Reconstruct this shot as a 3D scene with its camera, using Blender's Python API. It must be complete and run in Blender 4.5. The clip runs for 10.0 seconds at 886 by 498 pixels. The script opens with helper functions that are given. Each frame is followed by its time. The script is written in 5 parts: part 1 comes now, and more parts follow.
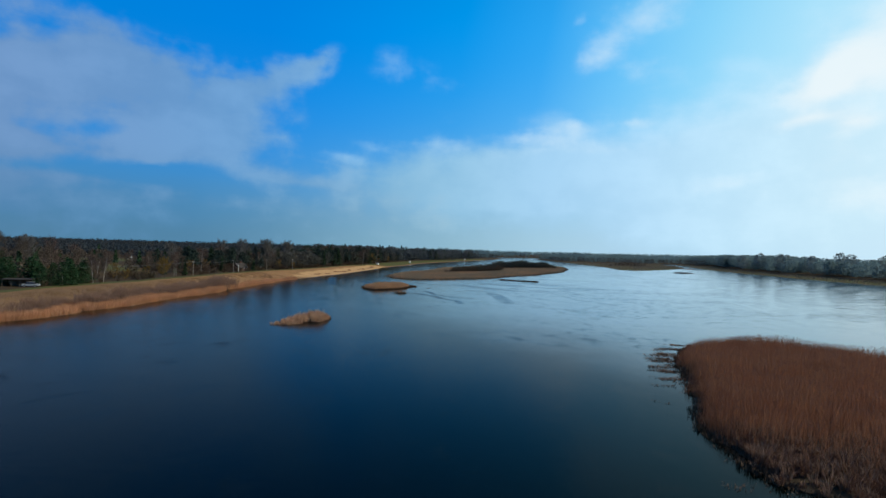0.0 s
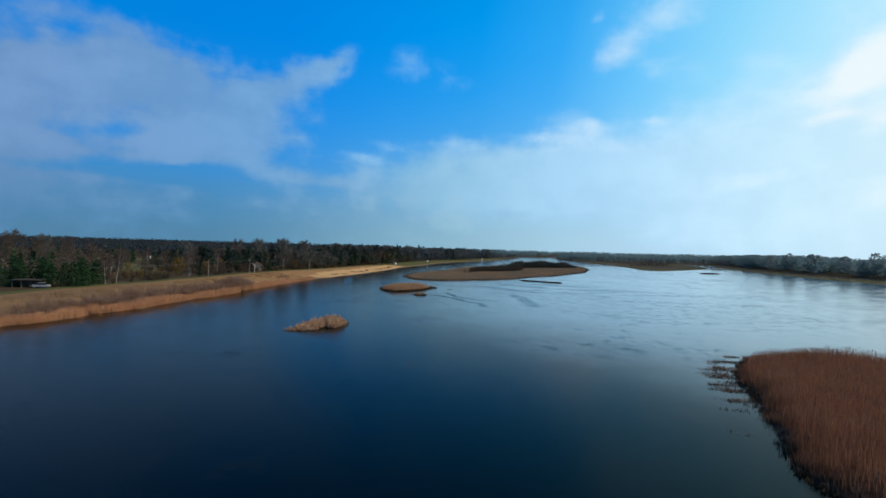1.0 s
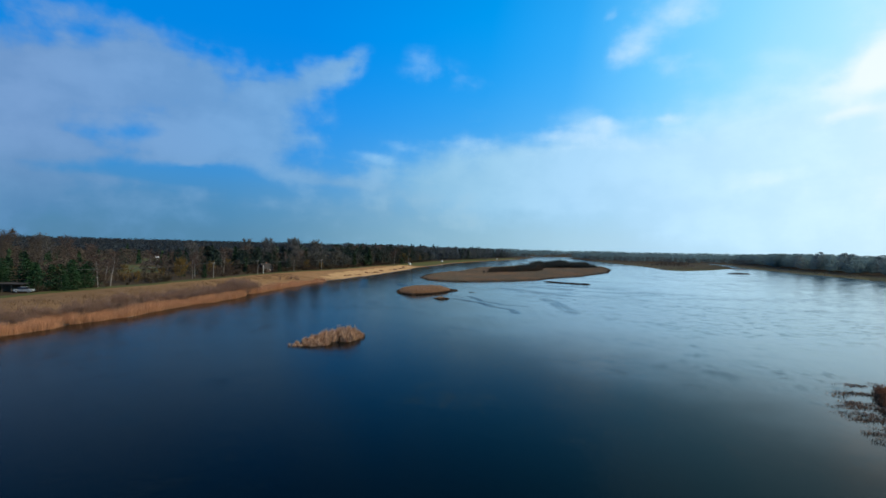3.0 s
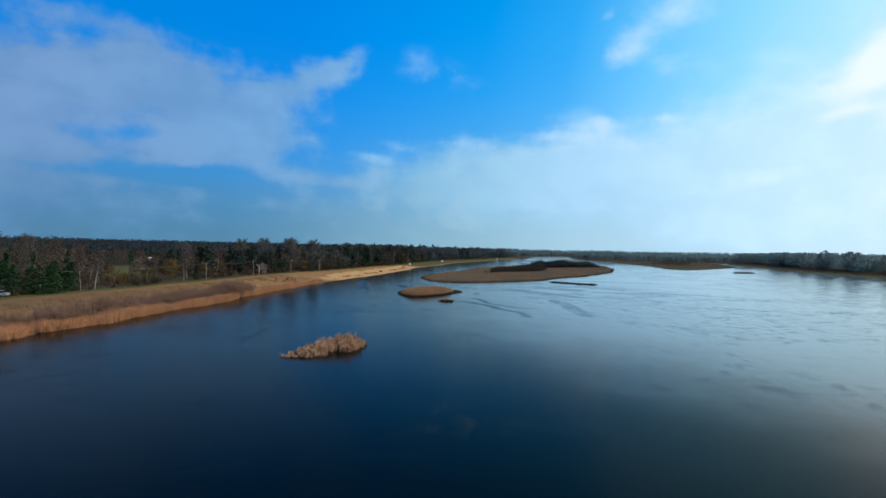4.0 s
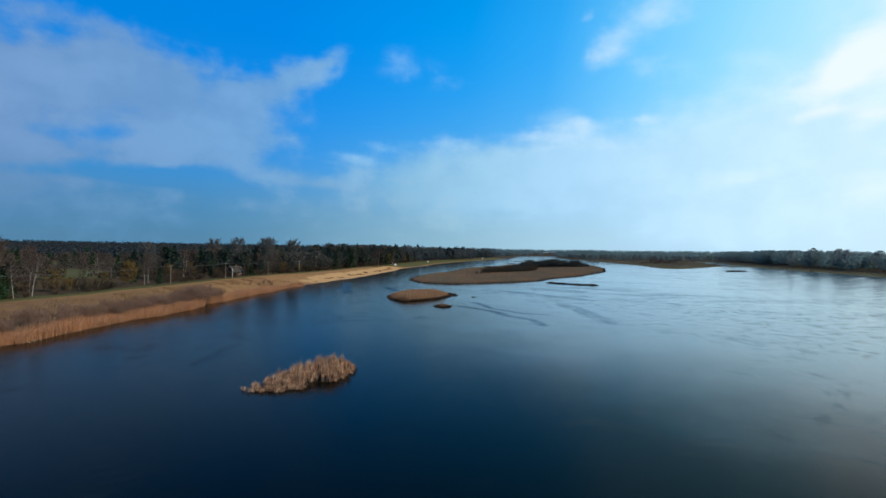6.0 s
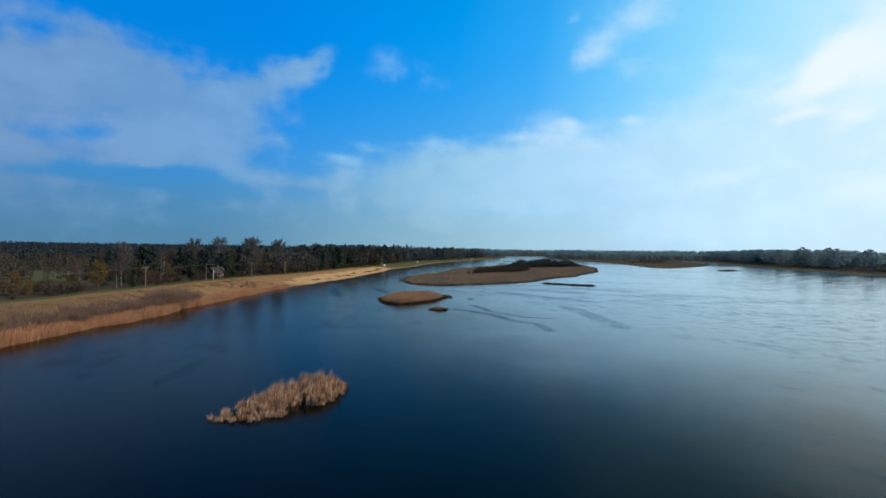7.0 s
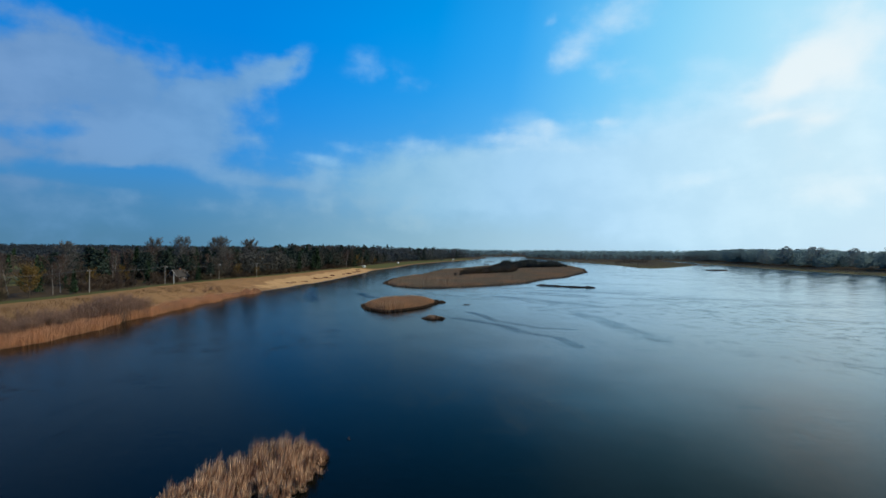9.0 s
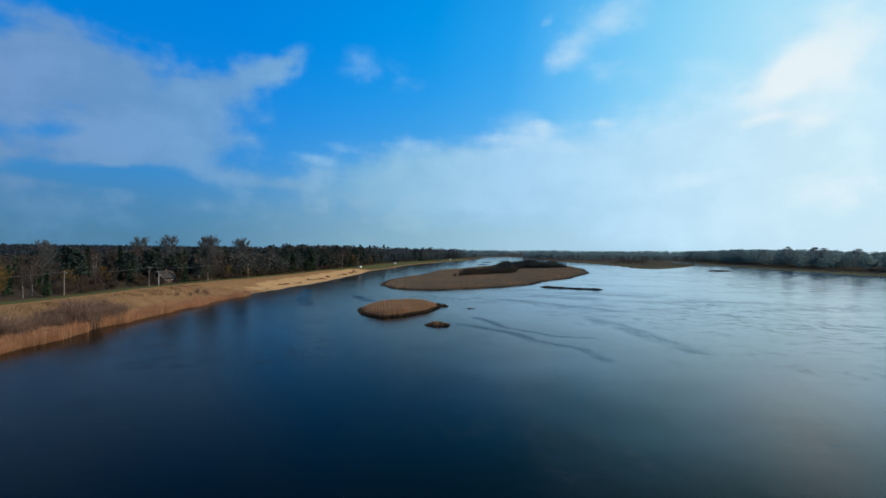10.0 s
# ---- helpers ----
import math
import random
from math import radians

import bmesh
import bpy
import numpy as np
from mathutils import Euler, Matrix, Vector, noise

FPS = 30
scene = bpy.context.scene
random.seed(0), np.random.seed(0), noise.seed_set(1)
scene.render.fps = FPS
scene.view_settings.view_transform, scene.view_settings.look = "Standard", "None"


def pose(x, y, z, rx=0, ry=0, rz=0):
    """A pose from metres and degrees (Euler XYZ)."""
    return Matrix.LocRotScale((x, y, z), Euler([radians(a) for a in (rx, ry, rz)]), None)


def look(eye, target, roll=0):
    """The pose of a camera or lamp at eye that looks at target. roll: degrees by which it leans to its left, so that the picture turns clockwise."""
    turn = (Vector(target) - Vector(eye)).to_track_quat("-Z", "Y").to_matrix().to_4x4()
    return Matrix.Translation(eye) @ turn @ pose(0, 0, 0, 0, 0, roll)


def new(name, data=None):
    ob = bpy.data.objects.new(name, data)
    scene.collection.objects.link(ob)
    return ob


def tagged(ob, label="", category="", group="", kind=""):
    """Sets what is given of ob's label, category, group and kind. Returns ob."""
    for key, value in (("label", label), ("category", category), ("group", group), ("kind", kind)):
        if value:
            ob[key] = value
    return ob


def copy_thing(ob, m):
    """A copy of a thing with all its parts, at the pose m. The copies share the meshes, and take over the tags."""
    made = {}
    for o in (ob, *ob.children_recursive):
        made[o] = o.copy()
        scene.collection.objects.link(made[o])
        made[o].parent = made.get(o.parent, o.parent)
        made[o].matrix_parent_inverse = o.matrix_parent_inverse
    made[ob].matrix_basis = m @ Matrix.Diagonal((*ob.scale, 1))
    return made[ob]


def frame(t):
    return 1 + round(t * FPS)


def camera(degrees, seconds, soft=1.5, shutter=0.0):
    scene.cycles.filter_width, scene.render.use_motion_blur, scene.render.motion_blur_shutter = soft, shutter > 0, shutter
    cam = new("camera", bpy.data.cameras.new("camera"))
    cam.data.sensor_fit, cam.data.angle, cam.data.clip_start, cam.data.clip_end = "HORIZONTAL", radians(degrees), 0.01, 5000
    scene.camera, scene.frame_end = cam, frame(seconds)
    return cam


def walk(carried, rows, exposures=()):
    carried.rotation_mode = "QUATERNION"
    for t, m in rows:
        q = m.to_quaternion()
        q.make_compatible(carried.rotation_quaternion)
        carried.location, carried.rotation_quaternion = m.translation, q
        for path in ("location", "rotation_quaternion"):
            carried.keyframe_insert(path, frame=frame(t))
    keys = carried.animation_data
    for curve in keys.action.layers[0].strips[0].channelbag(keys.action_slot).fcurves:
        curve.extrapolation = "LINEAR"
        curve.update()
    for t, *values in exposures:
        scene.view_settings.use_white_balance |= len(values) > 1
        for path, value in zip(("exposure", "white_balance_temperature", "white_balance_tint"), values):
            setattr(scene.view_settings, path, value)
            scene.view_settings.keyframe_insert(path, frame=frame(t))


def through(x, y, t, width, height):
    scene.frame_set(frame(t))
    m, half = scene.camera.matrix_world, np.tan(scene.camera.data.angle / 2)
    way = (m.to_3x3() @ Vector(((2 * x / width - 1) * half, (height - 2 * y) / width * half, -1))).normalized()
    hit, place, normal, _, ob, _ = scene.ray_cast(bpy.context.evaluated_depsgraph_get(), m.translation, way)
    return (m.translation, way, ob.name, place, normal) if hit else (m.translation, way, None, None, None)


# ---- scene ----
cam = camera(81.5, 10.0, soft=1.5)
PATH = [
    (0, (1.354, -1.284, 15.939), (1.075, 48.715, 16.255), 1.44),
    (0.5, (0.402, 2.759, 16.067), (-0.753, 52.745, 16.330), 1.48),
    (1, (-0.613, 6.870, 16.146), (-2.478, 56.835, 16.368), 1.50),
    (1.5, (-1.683, 11.049, 16.182), (-4.094, 60.991, 16.373), 1.49),
    (2, (-2.797, 15.293, 16.178), (-5.595, 65.215, 16.347), 1.45),
    (2.5, (-3.949, 19.601, 16.141), (-6.979, 69.509, 16.295), 1.40),
    (4, (-7.538, 32.887, 15.867), (-10.424, 82.803, 16.020), 1.17),
    (4.5, (-8.750, 37.430, 15.737), (-11.343, 87.362, 15.902), 1.08),
    (5, (-9.954, 42.027, 15.596), (-12.157, 91.978, 15.776), 0.98),
    (5.5, (-11.144, 46.676, 15.448), (-12.873, 96.646, 15.647), 0.88),
    (7, (-14.530, 60.920, 15.008), (-14.543, 110.919, 15.275), 0.62),
    (7.5, (-15.570, 65.760, 14.878), (-14.989, 115.756, 15.170), 0.54),
    (8, (-16.550, 70.643, 14.764), (-15.407, 120.629, 15.080), 0.49),
    (8.5, (-17.462, 75.568, 14.670), (-15.820, 125.540, 15.009), 0.45),
    (9, (-18.297, 80.531, 14.602), (-16.249, 130.488, 14.961), 0.43),
    (9.5, (-19.047, 85.532, 14.564), (-16.718, 135.476, 14.939), 0.43),
    (10, (-19.702, 90.569, 14.559), (-17.257, 140.507, 14.949), 0.46),
]
walk(cam, [(t, look(eye, target, roll)) for t, eye, target, roll in PATH],
     exposures=[(0, -0.03, 6350, 5), (2.5, 0.07, 6350, 5), (5, 0.07, 6350, 5), (7, 0.02, 6350, 5), (8.5, -0.03, 6350, 5), (10, -0.08, 6350, 5)])

# ---- light: hazy early spring sun from the right, broken thin cloud ----
SUN_AZ, SUN_EL = 94.0, 35.0      # degrees clockwise from straight ahead, and above the horizon

GLOW_AZ = 75.0                   # the bright, thinly veiled side of the sky


def sky_world():
    w = bpy.data.worlds.new("sky")
    w.use_nodes = True
    scene.world = w
    nt = w.node_tree
    nt.nodes.clear()
    L = nt.links.new

    def put(sock, v):
        if isinstance(v, (int, float)):
            sock.default_value = v
        elif isinstance(v, tuple):
            sock.default_value = v
        else:
            L(v, sock)

    def m(op, a, b=0.0, c=0.0, clamp=False):
        n = nt.nodes.new("ShaderNodeMath")
        n.operation, n.use_clamp = op, clamp
        put(n.inputs[0], a), put(n.inputs[1], b), put(n.inputs[2], c)
        return n.outputs[0]

    def mix(f, a, b, kind="MIX"):
        n = nt.nodes.new("ShaderNodeMix")
        n.data_type, n.blend_type = "RGBA", kind
        put(n.inputs[0], f), put(n.inputs[6], a), put(n.inputs[7], b)
        return n.outputs[2]

    def ramp(v, lo, hi, a=0.0, b=1.0):
        n = nt.nodes.new("ShaderNodeMapRange")
        n.interpolation_type = "SMOOTHSTEP"
        put(n.inputs[0], v)
        for k, x in enumerate((lo, hi, a, b)):
            n.inputs[k + 1].default_value = x
        return n.outputs[0]

    def fbm(vec, scale, detail=6.0, rough=0.55, distort=0.0):
        n = nt.nodes.new("ShaderNodeTexNoise")
        L(vec, n.inputs["Vector"])
        n.inputs["Scale"].default_value, n.inputs["Detail"].default_value = scale, detail
        n.inputs["Roughness"].default_value, n.inputs["Distortion"].default_value = rough, distort
        return n.outputs["Fac"]

    tc = nt.nodes.new("ShaderNodeTexCoord").outputs["Generated"]
    sep = nt.nodes.new("ShaderNodeSeparateXYZ")
    L(tc, sep.inputs[0])
    x, y, z = sep.outputs
    el = m("MULTIPLY", m("ARCSINE", m("ABSOLUTE", z)), 57.2958)
    az = m("MULTIPLY", m("ARCTAN2", x, y), 57.2958)
    # cloud sheets stretch flat towards the horizon
    flat = nt.nodes.new("ShaderNodeCombineXYZ")
    L(m("MULTIPLY", az, 0.055), flat.inputs[0]), L(m("MULTIPLY", el, 0.13), flat.inputs[1])
    flat.inputs[2].default_value = 3.7
    fl = flat.outputs[0]
    warp1 = m("SUBTRACT", fbm(fl, 1.0, 5.0), 0.5)
    warp2 = m("SUBTRACT", fbm(tc, 5.0, 5.0), 0.5)
    wa = m("ADD", az, m("MULTIPLY", warp2, 5.0))
    we = m("ADD", el, m("MULTIPLY", warp1, 4.0))
    fine = m("ADD", m("MULTIPLY", m("SUBTRACT", fbm(fl, 2.6, 6.0, 0.52, 0.2), 0.5), 0.6), m("MULTIPLY", m("SUBTRACT", fbm(tc, 11.0, 6.0, 0.52, 0.1), 0.5), 0.9))

    def bank(a0, e0, sa, se, amp, turn=0.0):
        c, s = math.cos(radians(turn)), math.sin(radians(turn))
        da, de = m("SUBTRACT", wa, a0), m("SUBTRACT", we, e0)
        u = m("MULTIPLY", m("ADD", m("MULTIPLY", da, c), m("MULTIPLY", de, s)), 1 / sa)
        v = m("MULTIPLY", m("SUBTRACT", m("MULTIPLY", de, c), m("MULTIPLY", da, s)), 1 / se)
        q = m("ADD", m("MULTIPLY", u, u), m("MULTIPLY", v, v))
        return m("MULTIPLY", m("EXPONENT", m("MULTIPLY", q, -1.0)), amp)

    def heap(banks, noise_amp, lo, hi):
        d = None
        for b in banks:
            v = bank(*b)
            d = v if d is None else m("ADD", d, v)
        return ramp(m("ADD", d, m("MULTIPLY", m("MULTIPLY", fine, noise_amp), m("MULTIPLY", d, 5.0, clamp=True))), lo, hi)

    def tone(v, stops):
        """A run of colours along v, -1 to 1; stops: place and the colour as 0 to 255."""
        n = nt.nodes.new("ShaderNodeValToRGB")
        r = n.color_ramp
        while len(r.elements) < len(stops):
            r.elements.new(0.5)
        for e, (p, c) in zip(r.elements, stops):
            e.position = (p + 1) / 2
            e.color = (*[((k / 255 + 0.055) / 1.055) ** 2.4 if k > 10 else k / 255 / 12.92 for k in c], 1)
        L(m("MULTIPLY", m("ADD", v, 1.0), 0.5), n.inputs[0])
        return mix(1.0, n.outputs[0], (1 / SKY_STRENGTH,) * 3 + (1,), "MULTIPLY")

    # how far towards the sun's side
    side = m("ADD", m("MULTIPLY", x, math.sin(radians(GLOW_AZ))), m("MULTIPLY", y, math.cos(radians(GLOW_AZ))))
    sky = nt.nodes.new("ShaderNodeTexSky")
    sky.sky_type, sky.sun_disc = "NISHITA", False
    sky.sun_elevation, sky.sun_rotation = radians(SUN_EL), radians(SUN_AZ)
    sky.air_density, sky.dust_density, sky.ozone_density = 1.0, 0.3, 4.0
    base = mix(1.0, sky.outputs[0], SKY_TINT, "MULTIPLY")
    base = mix(0.85, base, tone(side, BLUE))
    base = mix(1.0, base, mix(ramp(el, 22.0, 50.0), (1, 1, 1, 1), (0.24, 0.28, 0.32, 1)), "MULTIPLY")
    # milky air, thicker low down and towards the sun
    thin = m("DIVIDE", el, 15.0)
    col = mix(m("MULTIPLY", m("EXPONENT", m("MULTIPLY", m("MULTIPLY", thin, thin), -1.0)), 0.40), base, tone(side, MILK))
    thick = m("DIVIDE", m("ADD", el, m("MULTIPLY", warp1, 3.0)), m("ADD", 8.0, m("MULTIPLY", ramp(side, -0.1, 0.6), 2.0)))
    col = mix(m("MULTIPLY", m("EXPONENT", m("MULTIPLY", m("MULTIPLY", thick, thick), -1.0)), 0.96), col, tone(side, HAZE))
    # thicker and thinner lumps within each cloud
    billow = mix(ramp(fine, -0.16, 0.18), (0.90, 0.93, 0.95, 1), (1.10, 1.07, 1.05, 1))
    col = mix(m("MULTIPLY", heap(SHEET, 1.3, 0.10, 1.2), 0.90), col, mix(1.0, tone(side, SHEET_TONE), mix(0.5, (1, 1, 1, 1), billow), "MULTIPLY"))
    grey = mix(ramp(el, 2.0, 10.0), tone(side, LOW_TONE), tone(side, GREY_TONE))
    col = mix(m("MULTIPLY", heap(GREY, 2.1, 0.10, 0.95), 0.88), col, mix(1.0, grey, billow, "MULTIPLY"))
    col = mix(m("MULTIPLY", heap(WISP, 1.6, 0.06, 1.1), 0.80), col, tone(side, WISP_TONE))
    col = mix(m("MULTIPLY", heap(WHITE, 1.2, 0.12, 1.1), 0.85), col, tone(side, [(-1, (225, 238, 250)), (1, (246, 250, 253))]))
    bg = nt.nodes.new("ShaderNodeBackground")
    L(col, bg.inputs[0])
    bg.inputs[1].default_value = SKY_STRENGTH
    out = nt.nodes.new("ShaderNodeOutputWorld")
    L(bg.outputs[0], out.inputs[0])


SKY_STRENGTH = 0.11
SKY_TINT = (0.07, 1.14, 1.64, 1)
# colours along the sky, from the shaded side (-1) to the sun's (1)
BLUE = [(-1, (0, 108, 205)), (-0.46, (0, 122, 217)), (-0.07, (0, 130, 230)), (0.11, (0, 142, 237)), (0.26, (10, 152, 241)), (0.40, (50, 168, 248)), (0.52, (110, 200, 254)), (0.62, (150, 221, 255)), (0.71, (186, 236, 255)), (0.80, (212, 244, 255)), (1, (235, 249, 255))]
MILK = [(-1, (80, 145, 205)), (-0.3, (82, 158, 220)), (0.0, (90, 170, 228)), (0.25, (110, 188, 240)), (0.45, (140, 205, 250)), (0.65, (180, 226, 254)), (1, (220, 243, 255))]
HAZE = [(-1, (86, 124, 155)), (-0.47, (86, 128, 160)), (-0.2, (88, 132, 163)), (-0.07, (102, 145, 174)), (0.12, (132, 171, 194)), (0.28, (152, 187, 206)), (0.43, (172, 205, 225)), (0.56, (181, 213, 236)), (0.68, (192, 224, 246)), (0.80, (206, 232, 250)), (1, (222, 240, 252))]
GREY_TONE = [(-1, (120, 148, 192)), (-0.46, (121, 153, 197)), (-0.26, (119, 158, 204)), (-0.07, (120, 166, 213)), (0.12, (135, 181, 221)), (1, (190, 220, 240))]
LOW_TONE = [(-1, (92, 132, 172)), (-0.46, (94, 138, 182)), (-0.2, (98, 146, 188)), (0.0, (122, 164, 196)), (0.2, (148, 184, 206)), (1, (190, 220, 240))]
SHEET_TONE = [(-1, (120, 165, 205)), (0.1, (138, 184, 215)), (0.28, (160, 203, 233)), (0.43, (173, 213, 245)), (0.56, (188, 224, 252)), (0.67, (200, 232, 254)), (0.80, (214, 240, 255)), (1, (232, 246, 255))]
WISP_TONE = [(-1, (150, 185, 220)), (-0.2, (150, 195, 232)), (0.1, (165, 208, 242)), (0.4, (198, 226, 250)), (0.7, (226, 243, 255)), (1, (240, 249, 255))]
# clouds: bearing, height, half widths along and across, weight, tilt, in degrees
GREY = [(-36.0, 5.4, 8.0, 0.7, 0.35), (-25.0, 4.2, 7.0, 0.6, 0.30), (-14.0, 7.2, 4.5, 0.9, 0.40), (-31.0, 8.4, 5.0, 0.5, 0.25), (-34.0, 10.6, 4.5, 0.8, -0.32), (-41.0, 6.4, 5.0, 0.8, -0.30), (-29.0, 6.6, 6.0, 1.1, -0.40), (-19.0, 9.3, 3.0, 0.9, -0.20), (-42.0, 13.4, 6.4, 4.64, 0.9), (-35.5, 16.2, 4.3, 3.6, 0.75), (-34.4, 19.2, 1.8, 1.28, 0.35), (-29.8, 16.2, 4.5, 3.13, 0.8), (-29.3, 12.8, 6.2, 3.24, 0.7), (-21.8, 15.6, 4.4, 2.38, 0.65), (-17.9, 17.4, 4.2, 1.93, 0.7, 25), (-15.1, 19.5, 2.0, 0.88, 0.55, 25), (-22.9, 11.3, 6.1, 2.75, 0.75), (-41.2, 8.2, 7.5, 2.08, 0.7), (-29.7, 9.4, 7.2, 1.47, 0.55), (-41.5, 4.0, 9.5, 2.63, 0.55), (-18.6, 7.7, 4.5, 1.44, 0.45), (-8.5, 5.2, 9.7, 3.77, 0.6), (-24.4, 2.8, 14.2, 2.04, 0.4), (-40.2, 19.9, 4.7, 0.72, 0.25), (-48.4, 10.8, 6.0, 6.83, 0.9), (-48.3, 4.3, 8.0, 3.54, 0.6)]
WISP = [(-11.7, 10.4, 3.1, 0.58, 0.51, -9), (-7.9, 11.2, 2.3, 0.48, 0.42, -9), (1.4, 11.7, 7.3, 1.34, 0.42), (-6.6, 19.4, 2.7, 1.97, 0.26), (-2.1, 17.8, 3.4, 1.46, 0.26), (9.7, 12.8, 5.4, 0.85, 0.59, -5), (13.8, 14.0, 1.3, 0.74, 0.68), (19.8, 14.2, 1.8, 0.53, 0.59), (17.3, 11.6, 3.4, 0.54, 0.21), (16.6, 21.0, 3.0, 1.25, 0.51, 38), (20.9, 23.8, 4.6, 1.55, 0.55, 5), (14.3, 23.5, 0.9, 0.58, 0.34, 40), (19.9, 18.6, 3.7, 2.18, 0.26)]
SHEET = [(-6.7, 6.8, 8.15, 3.09, 0.55), (1.5, 7.8, 10.65, 4.31, 0.8), (13.6, 8.3, 11.59, 4.74, 0.9), (24.5, 8.5, 9.96, 6.04, 0.9), (33.6, 8.9, 8.18, 8.45, 0.9), (39.2, 12.0, 5.23, 9.91, 0.9), (24.6, 2.9, 12.42, 2.24, 0.5), (10.7, 10.8, 7.15, 1.48, 0.4)]
WHITE = [(37.0, 16.4, 2.6, 1.95, 0.8, 42), (34.7, 14.3, 2.8, 1.63, 0.5, 40), (40.5, 17.8, 4.2, 4.34, 0.9), (34.8, 12.3, 3.5, 0.61, 0.6, 8), (38.9, 11.8, 2.4, 0.72, 0.6), (37.1, 10.0, 2.6, 2.17, 0.45), (39.3, 6.0, 4.8, 2.67, 0.5), (28.4, 7.2, 4.8, 2.45, 0.25), (32.5, 14.7, 1.4, 1.0, 0.25)]
sky_world()

sun = new("sun", bpy.data.lights.new("sun", "SUN"))
sun.data.energy, sun.data.angle, sun.data.color = 4.4, radians(1.5), (1.0, 0.88, 0.70)
sun.matrix_world = look((0, 0, 0), (-math.sin(radians(SUN_AZ)) * math.cos(radians(SUN_EL)), -math.cos(radians(SUN_AZ)) * math.cos(radians(SUN_EL)), -math.sin(radians(SUN_EL))))


# ---- materials ----
class Nodes:
    """Short hand for a node material."""

    def __init__(self, name):
        self.mat = bpy.data.materials.new(name)
        self.mat.use_nodes = True
        self.nt = self.mat.node_tree
        self.bsdf = self.nt.nodes["Principled BSDF"]
        self.pos = self.nt.nodes.new("ShaderNodeNewGeometry")
        self.obj = self.nt.nodes.new("ShaderNodeObjectInfo")

    def put(self, sock, v):
        if isinstance(v, (int, float, tuple)):
            sock.default_value = v
        else:
            self.nt.links.new(v, sock)

    def m(self, op, a, b=0.0, clamp=False):
        n = self.nt.nodes.new("ShaderNodeMath")
        n.operation, n.use_clamp = op, clamp
        self.put(n.inputs[0], a), self.put(n.inputs[1], b)
        return n.outputs[0]

    def mix(self, f, a, b, kind="MIX"):
        n = self.nt.nodes.new("ShaderNodeMix")
        n.data_type, n.blend_type = "RGBA", kind
        self.put(n.inputs[0], f), self.put(n.inputs[6], a), self.put(n.inputs[7], b)
        return n.outputs[2]

    def ramp(self, v, lo, hi, a=0.0, b=1.0):
        n = self.nt.nodes.new("ShaderNodeMapRange")
        n.interpolation_type = "SMOOTHSTEP"
        self.put(n.inputs[0], v)
        for k, x in enumerate((lo, hi, a, b)):
            n.inputs[k + 1].default_value = x
        return n.outputs[0]

    def noise(self, scale, detail=4.0, rough=0.55, vec=None, distort=0.0, stretch=None):
        v = vec or self.pos.outputs["Position"]
        if stretch:
            mp = self.nt.nodes.new("ShaderNodeMapping")
            self.nt.links.new(v, mp.inputs[0])
            mp.inputs["Scale"].default_value = stretch[:3]
            mp.inputs["Rotation"].default_value = (0, 0, radians(stretch[3]) if len(stretch) > 3 else 0)
            v = mp.outputs[0]
        n = self.nt.nodes.new("ShaderNodeTexNoise")
        self.nt.links.new(v, n.inputs["Vector"])
        n.inputs["Scale"].default_value, n.inputs["Detail"].default_value = scale, detail
        n.inputs["Roughness"].default_value, n.inputs["Distortion"].default_value = rough, distort
        return n.outputs["Fac"]

    def attr(self, name):
        n = self.nt.nodes.new("ShaderNodeAttribute")
        n.attribute_name = name
        return n

    def bump(self, h, strength, dist):
        n = self.nt.nodes.new("ShaderNodeBump")
        self.put(n.inputs["Strength"], strength)
        n.inputs["Distance"].default_value = dist
        self.nt.links.new(h, n.inputs["Height"])
        self.nt.links.new(n.outputs[0], self.bsdf.inputs["Normal"])

    def done(self, colour, rough=0.8, metal=0.0, spec=0.3):
        self.put(self.bsdf.inputs["Base Color"], colour)
        self.put(self.bsdf.inputs["Roughness"], rough)
        self.bsdf.inputs["Metallic"].default_value = metal
        self.bsdf.inputs["Specular IOR Level"].default_value = spec
        return self.mat


def island_mat(name, a, b, c=None, scale=0.25, rough=0.85, through=0.0):
    """Blades, twigs and needles: each piece its own shade between a and b, with patches towards c."""
    n = Nodes(name)
    r = n.pos.outputs["Random Per Island"]
    col = n.mix(r, (*a, 1), (*b, 1))
    if c:
        col = n.mix(n.ramp(n.noise(scale, 3.0), 0.42, 0.62), col, n.mix(r, (*c, 1), (*b, 1)))
    mat = n.done(col, rough, spec=0.15)
    if through:
        tl, mx = n.nt.nodes.new("ShaderNodeBsdfTranslucent"), n.nt.nodes.new("ShaderNodeMixShader")
        n.put(tl.inputs[0], col), n.put(mx.inputs[0], through)
        n.nt.links.new(n.bsdf.outputs[0], mx.inputs[1]), n.nt.links.new(tl.outputs[0], mx.inputs[2])
        n.nt.links.new(mx.outputs[0], n.nt.nodes["Material Output"].inputs[0])
    return mat


def plain_mat(name, a, b, scale=2.0, rough=0.8, bump=0.0, metal=0.0, stretch=None):
    n = Nodes(name)
    f = n.noise(scale, 5.0, 0.6, stretch=stretch)
    g = n.noise(scale * 7, 3.0, 0.6, stretch=stretch)
    col = n.mix(n.ramp(f, 0.35, 0.65), (*a, 1), (*b, 1))
    col = n.mix(n.ramp(g, 0.45, 0.75, 0.0, 0.35), col, (a[0] * 0.5, a[1] * 0.5, a[2] * 0.5, 1))
    if bump:
        n.bump(g, 0.6, bump)
    return n.done(col, rough, metal)


